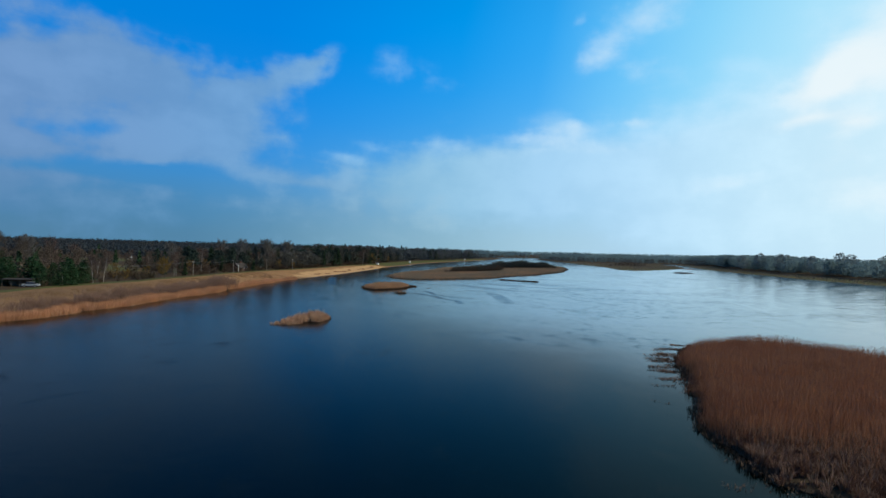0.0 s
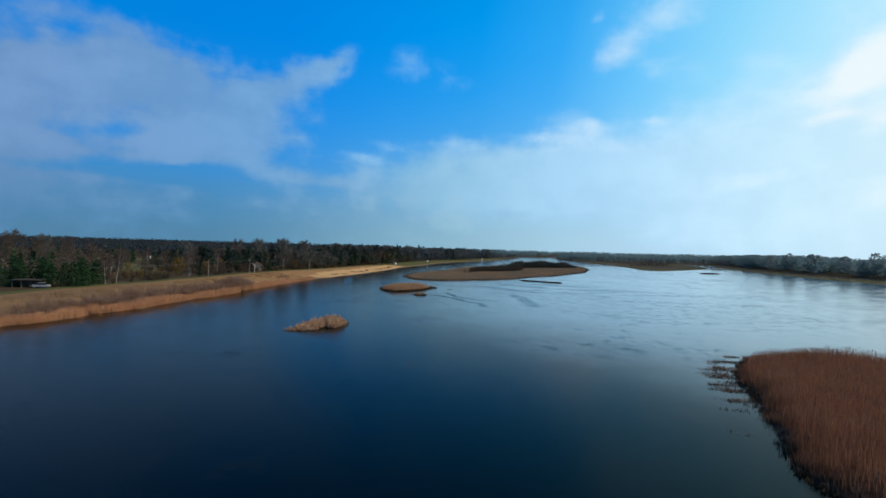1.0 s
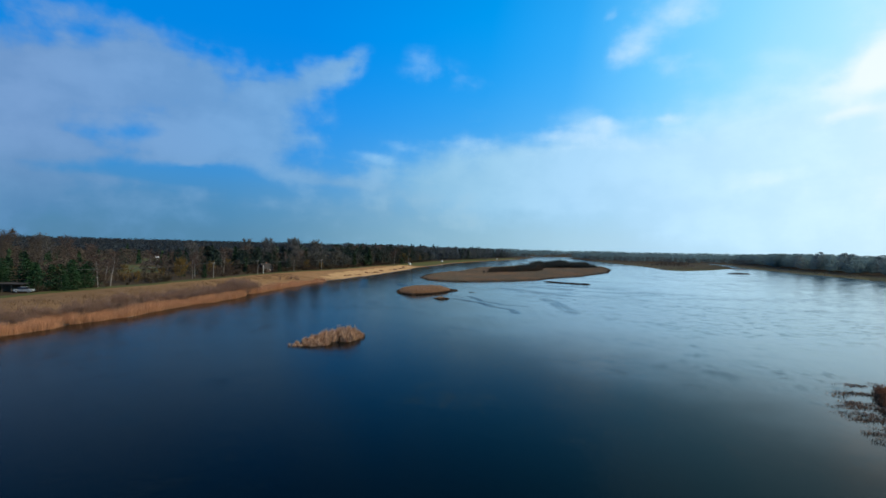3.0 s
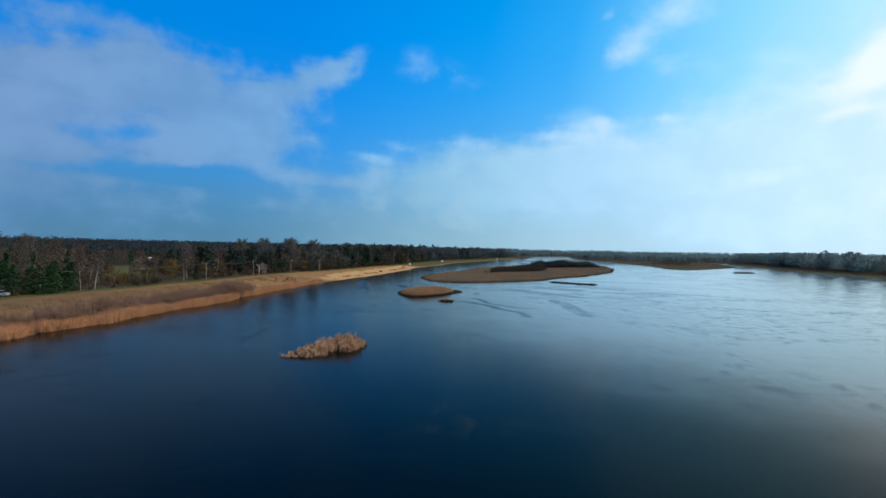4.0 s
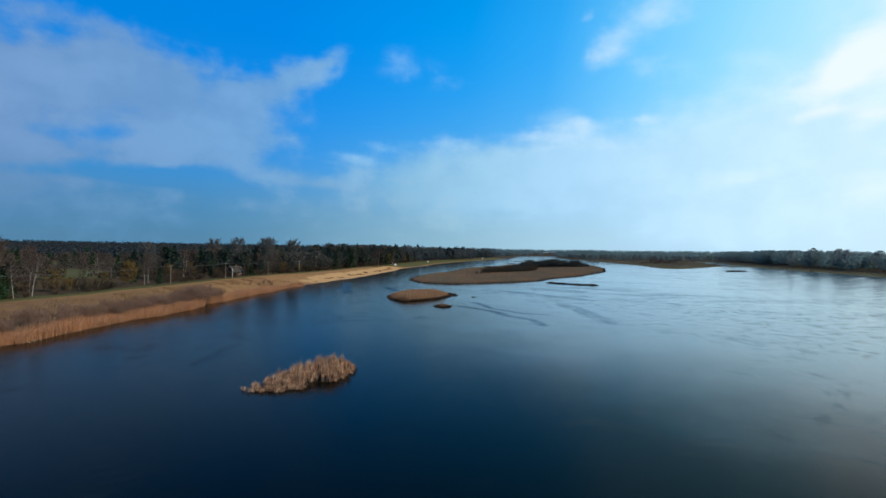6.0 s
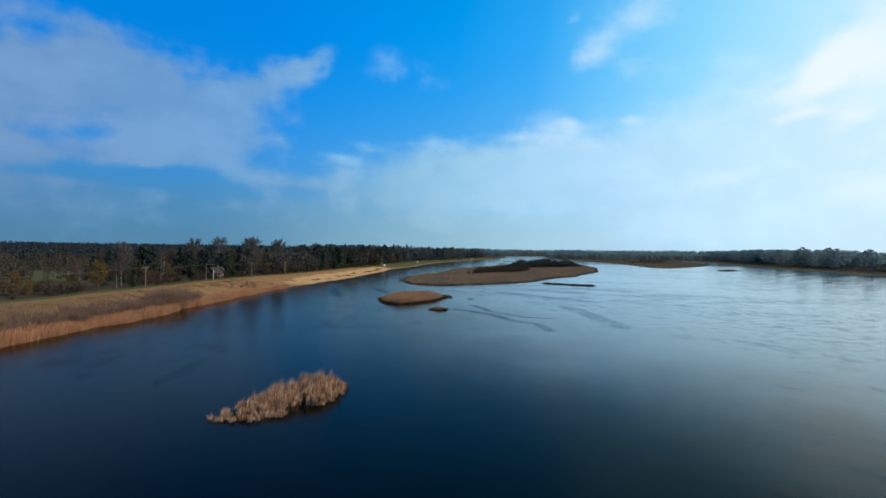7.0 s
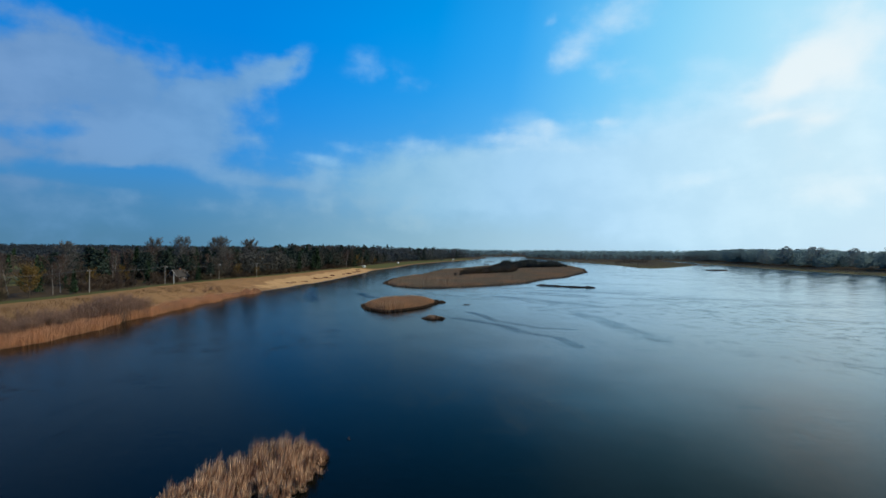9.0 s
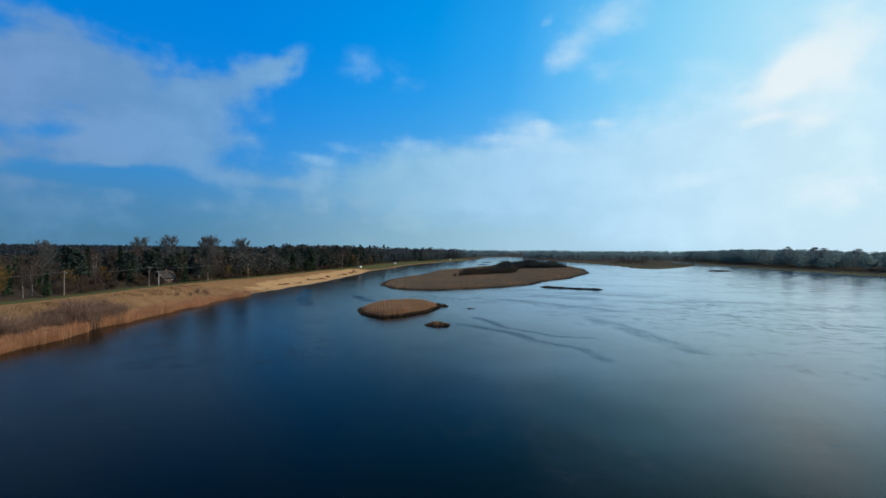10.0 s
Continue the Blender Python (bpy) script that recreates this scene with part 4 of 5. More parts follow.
# ---- trees ----
class Soup:
    """Gathers tubes and loose faces for one mesh."""

    def __init__(self):
        self.v, self.f = [], []

    def tube(self, a, b, ra, rb, sides=4):
        a, b = Vector(a), Vector(b)
        q = (b - a).to_track_quat("Z", "Y")
        k = len(self.v)
        for c, r in ((a, ra), (b, rb)):
            for i in range(sides):
                t = 2 * math.pi * i / sides
                self.v.append(c + q @ Vector((r * math.cos(t), r * math.sin(t), 0)))
        for i in range(sides):
            j = (i + 1) % sides
            self.f.append((k + i, k + j, k + sides + j, k + sides + i))

    def path(self, pts, r0, r1, sides=5):
        n = len(pts) - 1
        for i in range(n):
            self.tube(pts[i], pts[i + 1], r0 + (r1 - r0) * i / n, r0 + (r1 - r0) * (i + 1) / n, sides)

    def blade(self, a, b, w, rng):
        a, b = Vector(a), Vector(b)
        s = (b - a).cross(Vector((rng.uniform(-1, 1), rng.uniform(-1, 1), rng.uniform(-1, 1)))).normalized() * w / 2
        k = len(self.v)
        self.v += [a - s, a + s, b]
        self.f.append((k, k + 1, k + 2))

    def mesh(self, name, material):
        me = bpy.data.meshes.new(name)
        me.from_pydata(self.v, [], self.f)
        me.materials.append(material)
        return me


def assemble(name, parts, label, category="tree", group=""):
    """A thing: an Empty at the base and its part meshes."""
    root = tagged(new(name), label, category, group)
    for pname, me in parts:
        ob = new(pname, me)
        ob.parent = root
        if pname != "trunk":
            ob["kind"] = "stuff"
    return root


def bent(rng, a, d, length, n, sag, jitter):
    """A wavering line from a along d."""
    pts, p, v = [Vector(a)], Vector(a), Vector(d).normalized()
    for _ in range(n):
        v = (v + Vector((rng.uniform(-jitter, jitter), rng.uniform(-jitter, jitter), rng.uniform(-jitter, jitter) + sag))).normalized()
        p = p + v * length / n
        pts.append(p.copy())
    return pts


def bare_tree(seed, H, spread, bark, twig, label, name="bare_tree", limbs=15, first=0.22, twigs=18, twig_w=0.07, stem=0.014, rise=0.55):
    rng = random.Random(seed)
    wood, crown = Soup(), Soup()
    top = bent(rng, (0, 0, -0.2), (0, 0, 1), H * 0.88, 7, 0.05, 0.07)
    wood.path(top, H * stem, H * 0.003, 6)
    for i in range(limbs):
        f = first + (0.97 - first) * (i + rng.random() * 0.6) / limbs
        a = top[0].lerp(top[-1], 0) if f <= 0 else top[min(int(f * 7), 6)].lerp(top[min(int(f * 7), 6) + 1], f * 7 % 1)
        t = i * 2.4 + rng.uniform(-0.5, 0.5)
        shape = math.sin(math.pi * (0.22 + 0.70 * (f - first) / (1 - first))) ** 0.8
        d = Vector((math.cos(t), math.sin(t), rise + 0.9 * f * rng.uniform(0.6, 1.2)))
        limb = bent(rng, a, d, spread * shape * rng.uniform(0.85, 1.2), 4, 0.10, 0.16)
        wood.path(limb, H * stem * 0.42 * (1.1 - 0.6 * f), H * 0.0012, 3)
        for j in range(9):
            g = 0.25 + 0.75 * (j + rng.random()) / 9
            b = limb[min(int(g * 4), 3)].lerp(limb[min(int(g * 4), 3) + 1], min(g * 4 - int(g * 4), 1))
            e = Vector((rng.uniform(-1, 1), rng.uniform(-1, 1), rng.uniform(-0.1, 1.1))) + d * 0.6
            br = bent(rng, b, e, spread * 0.33 * rng.uniform(0.6, 1.2), 1, 0.08, 0.2)
            crown.blade(br[0], br[-1], 0.07, rng)
            for _ in range(twigs):
                c = br[0].lerp(br[-1], rng.uniform(0.15, 1))
                w = Vector((rng.uniform(-1, 1), rng.uniform(-1, 1), rng.uniform(-0.35, 1.0)))
                crown.blade(c, c + w * spread * 0.17 * rng.uniform(0.5, 1.2), twig_w, rng)
    return assemble(name, [("trunk", wood.mesh("trunk", bark)), ("crown", crown.mesh("crown", twig))], label)


def conifer(seed, H, R, needles, label, name="conifer", first=0.10, layers=17, droop=-0.22, per=9, power=0.85):
    rng = random.Random(seed)
    wood, crown = Soup(), Soup()
    wood.path(bent(rng, (0, 0, -0.2), (0, 0, 1), H * 0.97, 5, 0.05, 0.02), H * 0.014, 0.02, 6)
    for i in range(layers):
        f = first + (0.98 - first) * i / (layers - 1)
        r = R * (1 - (f - first) / (1 - first)) ** power * rng.uniform(0.78, 1.12) + 0.15
        for j in range(per):
            t = 2 * math.pi * (j + rng.uniform(-0.35, 0.35)) / per + i * 0.7
            rr = r * rng.uniform(0.65, 1.15)
            out = Vector((math.cos(t), math.sin(t), 0))
            z = f * H + rng.uniform(-0.02, 0.02) * H
            if r > 0.8 and j % 2 == 0:
                wood.tube((0, 0, z), out * rr * 0.8 + Vector((0, 0, z + droop * rr * 0.8)), 0.04, 0.012, 3)
            for k in range(7):
                q = rng.uniform(0.15, 1.0)
                c = out * rr * q + Vector((rng.uniform(-1, 1) * rr * 0.16, rng.uniform(-1, 1) * rr * 0.16, z + droop * rr * q + rng.uniform(-0.3, 0.2) * H * 0.03))
                d = (out + Vector((rng.uniform(-0.9, 0.9), rng.uniform(-0.9, 0.9), rng.uniform(-0.6, 0.5)))).normalized()
                crown.blade(c - d * 0.3 * H * 0.05, c + d * H * 0.055 * rng.uniform(0.7, 1.3), H * 0.045 * rng.uniform(0.6, 1.2), rng)
    return assemble(name, [("trunk", wood.mesh("trunk", M["bark"])), ("crown", crown.mesh("crown", needles))], label)


def shrub(seed, H, R, twig, label, name="bare_shrub", stems=26, twigs=14, w=0.05):
    rng = random.Random(seed)
    wood, crown = Soup(), Soup()
    for i in range(stems):
        t, r = rng.uniform(0, 6.283), R * 0.45 * math.sqrt(rng.random())
        a = Vector((r * math.cos(t), r * math.sin(t), -0.1))
        d = Vector((math.cos(t) * 0.45 * r / R, math.sin(t) * 0.45 * r / R, 1)) + Vector((rng.uniform(-0.3, 0.3), rng.uniform(-0.3, 0.3), 0))
        st = bent(rng, a, d, H * rng.uniform(0.6, 1.05), 3, 0.03, 0.14)
        wood.path(st, 0.03, 0.008, 3)
        for _ in range(twigs):
            g = rng.uniform(0.25, 1)
            c = st[min(int(g * 3), 2)].lerp(st[min(int(g * 3), 2) + 1], min(g * 3 - int(g * 3), 1))
            crown.blade(c, c + Vector((rng.uniform(-1, 1), rng.uniform(-1, 1), rng.uniform(0.1, 1.4))) * H * 0.16, w, rng)
    return assemble(name, [("stem", wood.mesh("stem", M["bark"])), ("crown", crown.mesh("crown", twig))], label, "shrub")


PLACED = []


def plant(proto, x, y, size=1.0, turn=None, z=None):
    """One copy of a tree, standing on the ground."""
    rng = random.Random(int(x * 37 + y * 91))
    h = float(land(np.array([float(x)]), np.array([float(y)]))[0][0]) if z is None else z
    a = rng.uniform(0, 360) if turn is None else turn
    used = proto.get("planted", 0)
    m = pose(x, y, h - 0.05, rng.uniform(-2, 2), rng.uniform(-2, 2), a) @ Matrix.Diagonal((size, size, size, 1))
    PLACED.append((x, y))
    if used:
        ob = copy_thing(proto, Matrix())
        ob.matrix_basis = m
    else:
        ob = proto
        ob.matrix_basis = m
        proto["planted"] = 1
    return ob


BARE = [bare_tree(100 + k, 15.0, 5.2, M["bark"], (M["twig"], M["twig_red"], M["twig"])[k], "leafless broad-crowned tree with grey-brown twigs") for k in range(3)]
TALL = [bare_tree(120 + k, 20.0, 6.4, M["pale_bark"], M["twig_grey"], "tall leafless poplar with a pale grey crown", "poplar", limbs=28, first=0.22, twigs=56, rise=0.25, twig_w=0.055, stem=0.010) for k in range(2)]
# leafless trees again, their twigs coloured grey-green in place of haze
HAZED_BARE = [bare_tree(130 + k, 15.0, 4.8, M["bark"], M["hazed_bare_twig"], "leafless tree with distance haze painted into its grey-green crown", "alder", limbs=17) for k in range(2)]
BIRCH = [bare_tree(140 + k, 14.0, 3.4, M["birch_bark"], M["twig_red"], "slender leafless birch with a white trunk", "birch", limbs=14, first=0.35, twigs=13, twig_w=0.10, stem=0.011, rise=0.9) for k in range(2)]
SPRUCE = [conifer(160 + k, 15.0, 3.0, M["needle"], "dark green spruce among leafless trees", "spruce") for k in range(2)]
PINE = [conifer(170 + k, 8.0, 3.6, M["pine_green"], "broad green young pine at the edge of the bank", "pine", first=0.05, layers=13, droop=0.05, per=14, power=0.5) for k in range(2)]
BIGPINE = [conifer(180 + k, 14.0, 4.2, M["needle_blue"], "dark broad-crowned pine among the leafless trees", "pine", first=0.38, layers=11, droop=0.08, per=11, power=0.45) for k in range(2)]
SHRUB = [shrub(190 + k, 3.2, 2.4, M["bank_twig"], "leafless grey-brown willow shrub on the bank", stems=26, twigs=48, w=0.022) for k in range(3)]
WILLOW = [bare_tree(200 + k, 8.0, 4.2, M["bark"], M["twig_gold"], "round leafless willow with yellowish twigs", "willow", limbs=15, first=0.12, twigs=18, twig_w=0.08) for k in range(2)]

# the trees that stand out along the bank
for k, (x, y, s) in enumerate([(-129, 152, 0.80), (-124.5, 155, 0.95), (-121, 153, 0.85), (-116.5, 160, 0.80), (-119, 164, 0.75), (-133, 149, 0.85), (-136, 158, 1.0), (-127, 160, 0.9), (-118, 161.5, 0.9), (-121.5, 167, 0.95), (-125, 171, 1.0), (-122, 160, 0.85), (-126, 156, 1.05), (-131, 154, 1.05), (-117.5, 157, 0.9), (-120, 171, 0.95), (-119, 168, 0.85)]):
    plant(PINE[k % 2], x, y, s)
for k, (x, y, s) in enumerate([(-117, 222.5, 0.68), (-117, 171, 0.72), (-117.5, 177, 0.80), (-121, 231, 0.8), (-124, 262, 0.85), (-128, 268, 0.9), (-122, 214, 0.7), (-131, 300, 1.0), (-119, 310, 0.85), (-152, 250, 0.8), (-126, 186, 0.6)]):
    plant(BIRCH[k % 2], x, y, s)
for k, (x, y, s) in enumerate([(-127, 257, 0.85), (-146, 268, 0.7), (-133, 292, 0.85), (-129, 312, 0.92), (-121, 318, 0.9), (-117, 330, 0.88), (-125, 340, 0.95), (-112, 345, 0.8), (-150, 300, 0.85), (-160, 285, 0.75), (-145, 330, 0.9), (-180, 226, 0.6), (-175, 262, 0.65)]):
    plant((SPRUCE if k % 3 else BIGPINE)[k % 2], x, y, s)
for k, (x, y, s) in enumerate([(-119, 301, 0.88), (-113, 329, 0.94), (-120, 339, 0.90), (-108, 352, 0.92), (-136, 312, 0.85), (-196, 241, 0.82), (-140, 262, 0.72)]):
    plant(TALL[k % 2], x, y, s)
for k, (x, y, s) in enumerate([(-203, 233, 1.1), (-188, 246, 1.05), (-212, 240, 1.2), (-206, 250, 1.0), (-182, 238, 0.8), (-192, 232, 0.9), (-198, 224, 0.85), (-216, 228, 1.0), (-186, 226, 0.85), (-178, 230, 0.75), (-208, 224, 0.95), (-194, 252, 0.9), (-201, 241, 1.0), (-220, 246, 1.1), (-226, 236, 1.1), (-172, 240, 0.7), (-180, 250, 0.8), (-166, 250, 0.65), (-210, 262, 0.9), (-190, 262, 0.85)]):
    plant(BARE[k % 3], x, y, s)
for k, (x, y, s) in enumerate([(-126, 272, 0.75), (-115.5, 212, 0.95), (-118.5, 216, 0.85), (-122, 246, 0.7), (-119, 205, 0.6), (-122, 190, 0.7)]):
    plant(WILLOW[k % 2], x, y, s)
for k, (x, y, s) in enumerate([(-117, 205, 0.62), (-121, 209, 0.55), (-126, 246, 0.55), (-133, 251, 0.6), (-154, 224, 0.5), (-157, 236, 0.45)]):
    plant(BARE[k % 3], x, y, s)
plant(BIRCH[0], -118.7, 228, 0.55)
# dark pines below the poplars, and low trees before the far meadow
for k, (x, y, s) in enumerate([(-122.8, 252, 0.82), (-128.4, 256.5, 0.9), (-121.4, 279.5, 0.8), (-120.8, 291.5, 0.85), (-116, 303, 0.8), (-114.1, 315.5, 0.85), (-117, 298, 0.75)]):
    plant(BIGPINE[k % 2], x, y, s)
for k in range(22):
    plant(BARE[k % 3], -205 - 62 * ((k * 7) % 22) / 22, 345 + 46 * ((k * 13) % 22) / 22, 0.32 + 0.02 * (k % 8))
# bare shrubs on the slope above the reeds
rs = random.Random(7)
for k in range(300):
    y = 84 + 124 * rs.random()
    x = np.interp(y, [p[1] for p in LEFT_SHORE], [p[0] for p in LEFT_SHORE]) - 4.0 - 7 * rs.random() ** 1.4
    plant(SHRUB[k % 3], x, y, rs.uniform(0.6, 1.05) * (0.75 if y < 118 else 1.0))
for k in range(14):
    plant(SHRUB[k % 3], -81.5 + rs.uniform(-3.5, 2.0), 191 + rs.uniform(-4.5, 4.5), rs.uniform(1.2, 1.6))
for k in range(6):
    plant(SHRUB[k % 3], -88 + rs.uniform(-3, 3), 252 + rs.uniform(-12, 12), rs.uniform(0.4, 0.6))


def free(x, y, gap):
    return all((x - a) ** 2 + (y - b) ** 2 > gap * gap for a, b in PLACED)


def edge_x(y):
    return float(np.interp(y, [p[1] for p in BANK_EDGE], [p[0] for p in BANK_EDGE]))


# mixed wood behind the bank, tree by tree
rs = random.Random(17)
count = 0
for _ in range(6000):
    if count >= 420:
        break
    y = rs.uniform(150, 640)
    depth = 3 + 75 * rs.random() ** 1.5
    x = edge_x(y) - depth
    if y < 215 and depth < 22 and rs.random() < 0.6:
        continue
    if math.hypot((x + 280) / 44, (y - 425) / 40) < 1 or math.hypot((x + 141) / 14, (y - 226) / 22) < 1 or bool(inside(np.array([x]), np.array([y]), SIGHT_CLEARING)[0]) or (x > -141 and y < 178) or math.hypot(x + 115, y - 288) < 7 or not free(x, y, 4.2):
        continue
    r = rs.random()
    kind, lo, hi = (BARE, 0.50, 0.85) if r < 0.62 else (SPRUCE, 0.50, 0.85) if r < 0.74 else (BIRCH, 0.6, 0.9) if r < 0.79 else (BIGPINE, 0.6, 0.9) if r < 0.90 else (WILLOW, 0.6, 1.1)
    # farther leafless trees mostly swap to the haze-coloured ones or dark pines
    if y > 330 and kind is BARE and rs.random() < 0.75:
        kind = HAZED_BARE if rs.random() < 0.6 else BIGPINE
    if y < 285:
        if rs.random() < 0.45:
            continue
        lo, hi = (lo * 0.50, hi * 0.48) if depth > 14 else (lo * 0.68, hi * 0.66)
    elif y > 380:
        grow = float(np.interp(y, [380, 470, 580, 640], [0.9, 1.25, 1.3, 1.0]))
        lo, hi = lo * grow, hi * grow * 1.08
    elif depth < 8:
        lo, hi = lo * 0.75, hi * 0.85
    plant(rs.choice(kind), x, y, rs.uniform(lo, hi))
    count += 1

# brown undergrowth along the edge of the wood
HEDGE = [shrub(220 + k, 3.0, 2.6, M["hedge"], "dense brown leafless undergrowth below the trees", "undergrowth", stems=13, twigs=60, w=0.08) for k in range(3)]
k = 0
while k < 360:
    y = rs.uniform(135, 560)
    x = edge_x(y) - 3 - 60 * rs.random() ** 1.6
    if math.hypot((x + 141) / 13, (y - 226) / 21) > 1 and not inside(np.array([x]), np.array([y]), SIGHT_CLEARING)[0] and not (x > -134 and y < 174) and not (x > -132 and 203 < y < 233):
        plant(HEDGE[k % 3], x, y, rs.uniform(0.7, 1.6) * (0.8 if x > edge_x(y) - 8 else 1.0))
        k += 1

for k in range(75):
    y = rs.uniform(150, 420)
    if not 205 < y < 236:
        plant(HEDGE[k % 3], edge_x(y) - rs.uniform(2.2, 5.5), y, rs.uniform(0.4, 0.85))

# dark scrub wood on the long island
rs = random.Random(27)
ISLE = [shrub(210 + k, 5.6, 3.4, M["scrub"], "low dense leafless alder scrub on the island", "alder_scrub", stems=20, twigs=36, w=0.22) for k in range(3)]
BROWN = [shrub(230 + k, 5.6, 3.4, (M["hedge"], M["twig"])[k], "leafless brown scrub on the island", "willow_scrub", stems=26, twigs=26, w=0.16) for k in range(2)]
n = 0
while n < 75:
    f, g = rs.random(), rs.uniform(-1, 1)
    x, y = 6 + 44 * f + 5 * g, 402 + 56 * f + 15 * g
    if free(x, y, 2.1):
        plant((ISLE[n % 3] if n % 7 == 0 else BROWN[n % 2]), x, y, rs.uniform(0.65, 1.0) * (0.85 + 0.22 * abs(math.sin(7.5 * f + 0.4))) * (1.05 - 0.55 * g * g) * (0.98 + 0.14 * f) * (0.75 + 0.25 * min(1, 6 * f)))
        n += 1
n = 0
while n < 125:
    f, g = rs.random(), rs.uniform(-1, 1)
    x, y = 48 + 86 * f + 5 * g, 532 + 72 * f + 20 * g + 10
    if free(x, y, 2.7):
        plant(ISLE[n % 3], x, y, rs.uniform(0.85, 1.15) * (0.88 + 0.32 * abs(math.sin(9.0 * f + 0.9))) * (1.12 - 0.45 * g * g) * (1.12 - 0.7 * max(0.0, f - 0.5)) * (0.45 + 0.55 * min(1, 6 * f, 6 * (1 - f))))
        n += 1


# ---- woods too far off to count ----
def far_wood(name, xyzh, spread, tris, size, material, label, pointed=False, fat=0.45):
    """Crowns of many small loose clumps, one mesh a wood."""
    rng = np.random.default_rng(len(xyzh) + tris)
    n = len(xyzh)
    P = np.repeat(xyzh, tris, 0)
    h = P[:, 3]
    f = rng.random(n * tris)
    a = rng.uniform(0, 2 * np.pi, n * tris)
    if pointed:
        f = 0.1 + 0.9 * f ** 1.3
        r = spread * h * (1.02 - f) * rng.uniform(0.5, 1, n * tris)
    else:
        f = 0.18 + 0.82 * f
        r = spread * h * np.sin(np.pi * (0.12 + 0.82 * (f - 0.18) / 0.82)) ** 0.7 * np.sqrt(rng.random(n * tris))
    c = np.stack([P[:, 0] + r * np.cos(a), P[:, 1] + r * np.sin(a), P[:, 2] + f * h], -1)
    k = size * h[:, None] * rng.uniform(0.5, 1.3, (n * tris, 1))
    d = rng.normal(0, 1, (n * tris, 3)) + np.array([0, 0, 0.3])
    d = d / np.linalg.norm(d, axis=1)[:, None] * k
    s = np.cross(d, rng.normal(0, 1, (n * tris, 3))) / np.linalg.norm(d, axis=1)[:, None] * fat
    co = np.stack([c - d - s, c - d * 0.6 + s, c + d * 1.2], 1).reshape(-1, 3)
    me = fast_mesh(name, co, np.arange(len(co)), np.full(n * tris, 3))
    me.materials.append(material)
    return tagged(new(name, me), label, "woods", kind="stuff")


def edge_far(y):
    return np.interp(y, [p[1] for p in BANK_EDGE], [p[0] for p in BANK_EDGE])


def wood_places(n, az, dist, seed, margin=12.0, power=1.0, hs=(10, 18)):
    """Places on land, by bearing from the lake's near end and distance."""
    rng = np.random.default_rng(seed)
    out = np.zeros((0, 4))
    while len(out) < n:
        m = n * 2
        a = np.radians(rng.uniform(az[0], az[1], m))
        d = dist[0] * (dist[1] / dist[0]) ** (rng.random(m) ** power)
        x, y = d * np.sin(a), d * np.cos(a)
        h, shore, isl, left = land(x, y)
        lim = np.where(left, 18.0, margin) + 10 * wobble(x, y, 60.0)
        gone = (np.hypot((x + 141) / 14, (y - 226) / 22) < 1) | inside(x, y, SIGHT_CLEARING) | (np.hypot((x + 280) / 44, (y - 425) / 40) < 1) | ((edge_far(y) - x < 42) & (y < 640) & (x < -40)) | ((y < 1130) & (x > 190) & (x < 470) & (shore < 75) & ~((y < 900) & (x > 300)))
        ok = (shore > lim) & ~gone
        out = np.concatenate([out, np.stack([x[ok], y[ok], h[ok], np.zeros(ok.sum())], -1)])
    out = out[:n]
    out[:, 3] = rng.uniform(*hs, n) * (1 + 0.45 * step(np.hypot(out[:, 0], out[:, 1]), 380, 560) * (hs[1] < 10)) * (1 + 0.15 * wobble(out[:, 0], out[:, 1], 90.0))
    return out


far_wood("far_woods", wood_places(900, (-66, -5), (190, 620), 61, hs=(3.5, 6)), 0.50, 150, 0.10, M["twig"], "leafless wood and gardens behind the bank", fat=0.2)
def edge_wood(n, y0, y1, d0, d1, seed, hs):
    """Places in the wood behind the bank, by depth from its edge."""
    rng = np.random.default_rng(seed)
    ys = rng.uniform(y0, y1, n)
    xs = edge_far(ys) - d0 - (d1 - d0) * rng.random(n) ** 1.3
    return np.stack([xs, ys, land(xs, ys)[0], rng.uniform(*hs, n) * (1 + 0.2 * wobble(xs, ys, 13.0))], -1)


far_wood("alder_wood", edge_wood(420, 310, 660, 7, 75, 76, (7.5, 11)), 0.50, 300, 0.07, M["hazed_bare_twig"], "dull grey-brown leafless wood behind the beach", fat=0.22)
far_wood("alder_wood", edge_wood(160, 390, 660, 6, 60, 78, (8.5, 13)), 0.42, 260, 0.06, M["needle_blue"], "dark pines in the wood behind the beach", fat=0.3)
far_wood("far_conifers", wood_places(110, (-66, -5), (190, 620), 65, hs=(5, 9)), 0.20, 160, 0.08, M["needle"], "dark conifers among leafless trees", pointed=True)
far_wood("shore_wood", wood_places(460, (-14, 6), (580, 1350), 73, hs=(14, 20)), 0.42, 190, 0.055, M["hazed_twig"], "leafless wood along the lake's narrowing shore")
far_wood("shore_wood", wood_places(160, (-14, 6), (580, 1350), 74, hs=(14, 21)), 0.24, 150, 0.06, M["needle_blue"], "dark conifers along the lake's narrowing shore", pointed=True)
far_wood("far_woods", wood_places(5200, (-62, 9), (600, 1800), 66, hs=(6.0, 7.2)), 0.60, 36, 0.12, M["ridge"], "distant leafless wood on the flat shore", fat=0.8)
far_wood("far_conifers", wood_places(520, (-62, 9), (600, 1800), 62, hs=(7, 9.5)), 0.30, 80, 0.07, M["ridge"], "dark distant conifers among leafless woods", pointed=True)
far_wood("far_woods", wood_places(1500, (-2, 36), (1150, 2300), 67, hs=(8, 12)), 0.60, 60, 0.08, M["hazed_twig"], "distant leafless wood at the lake's far end")
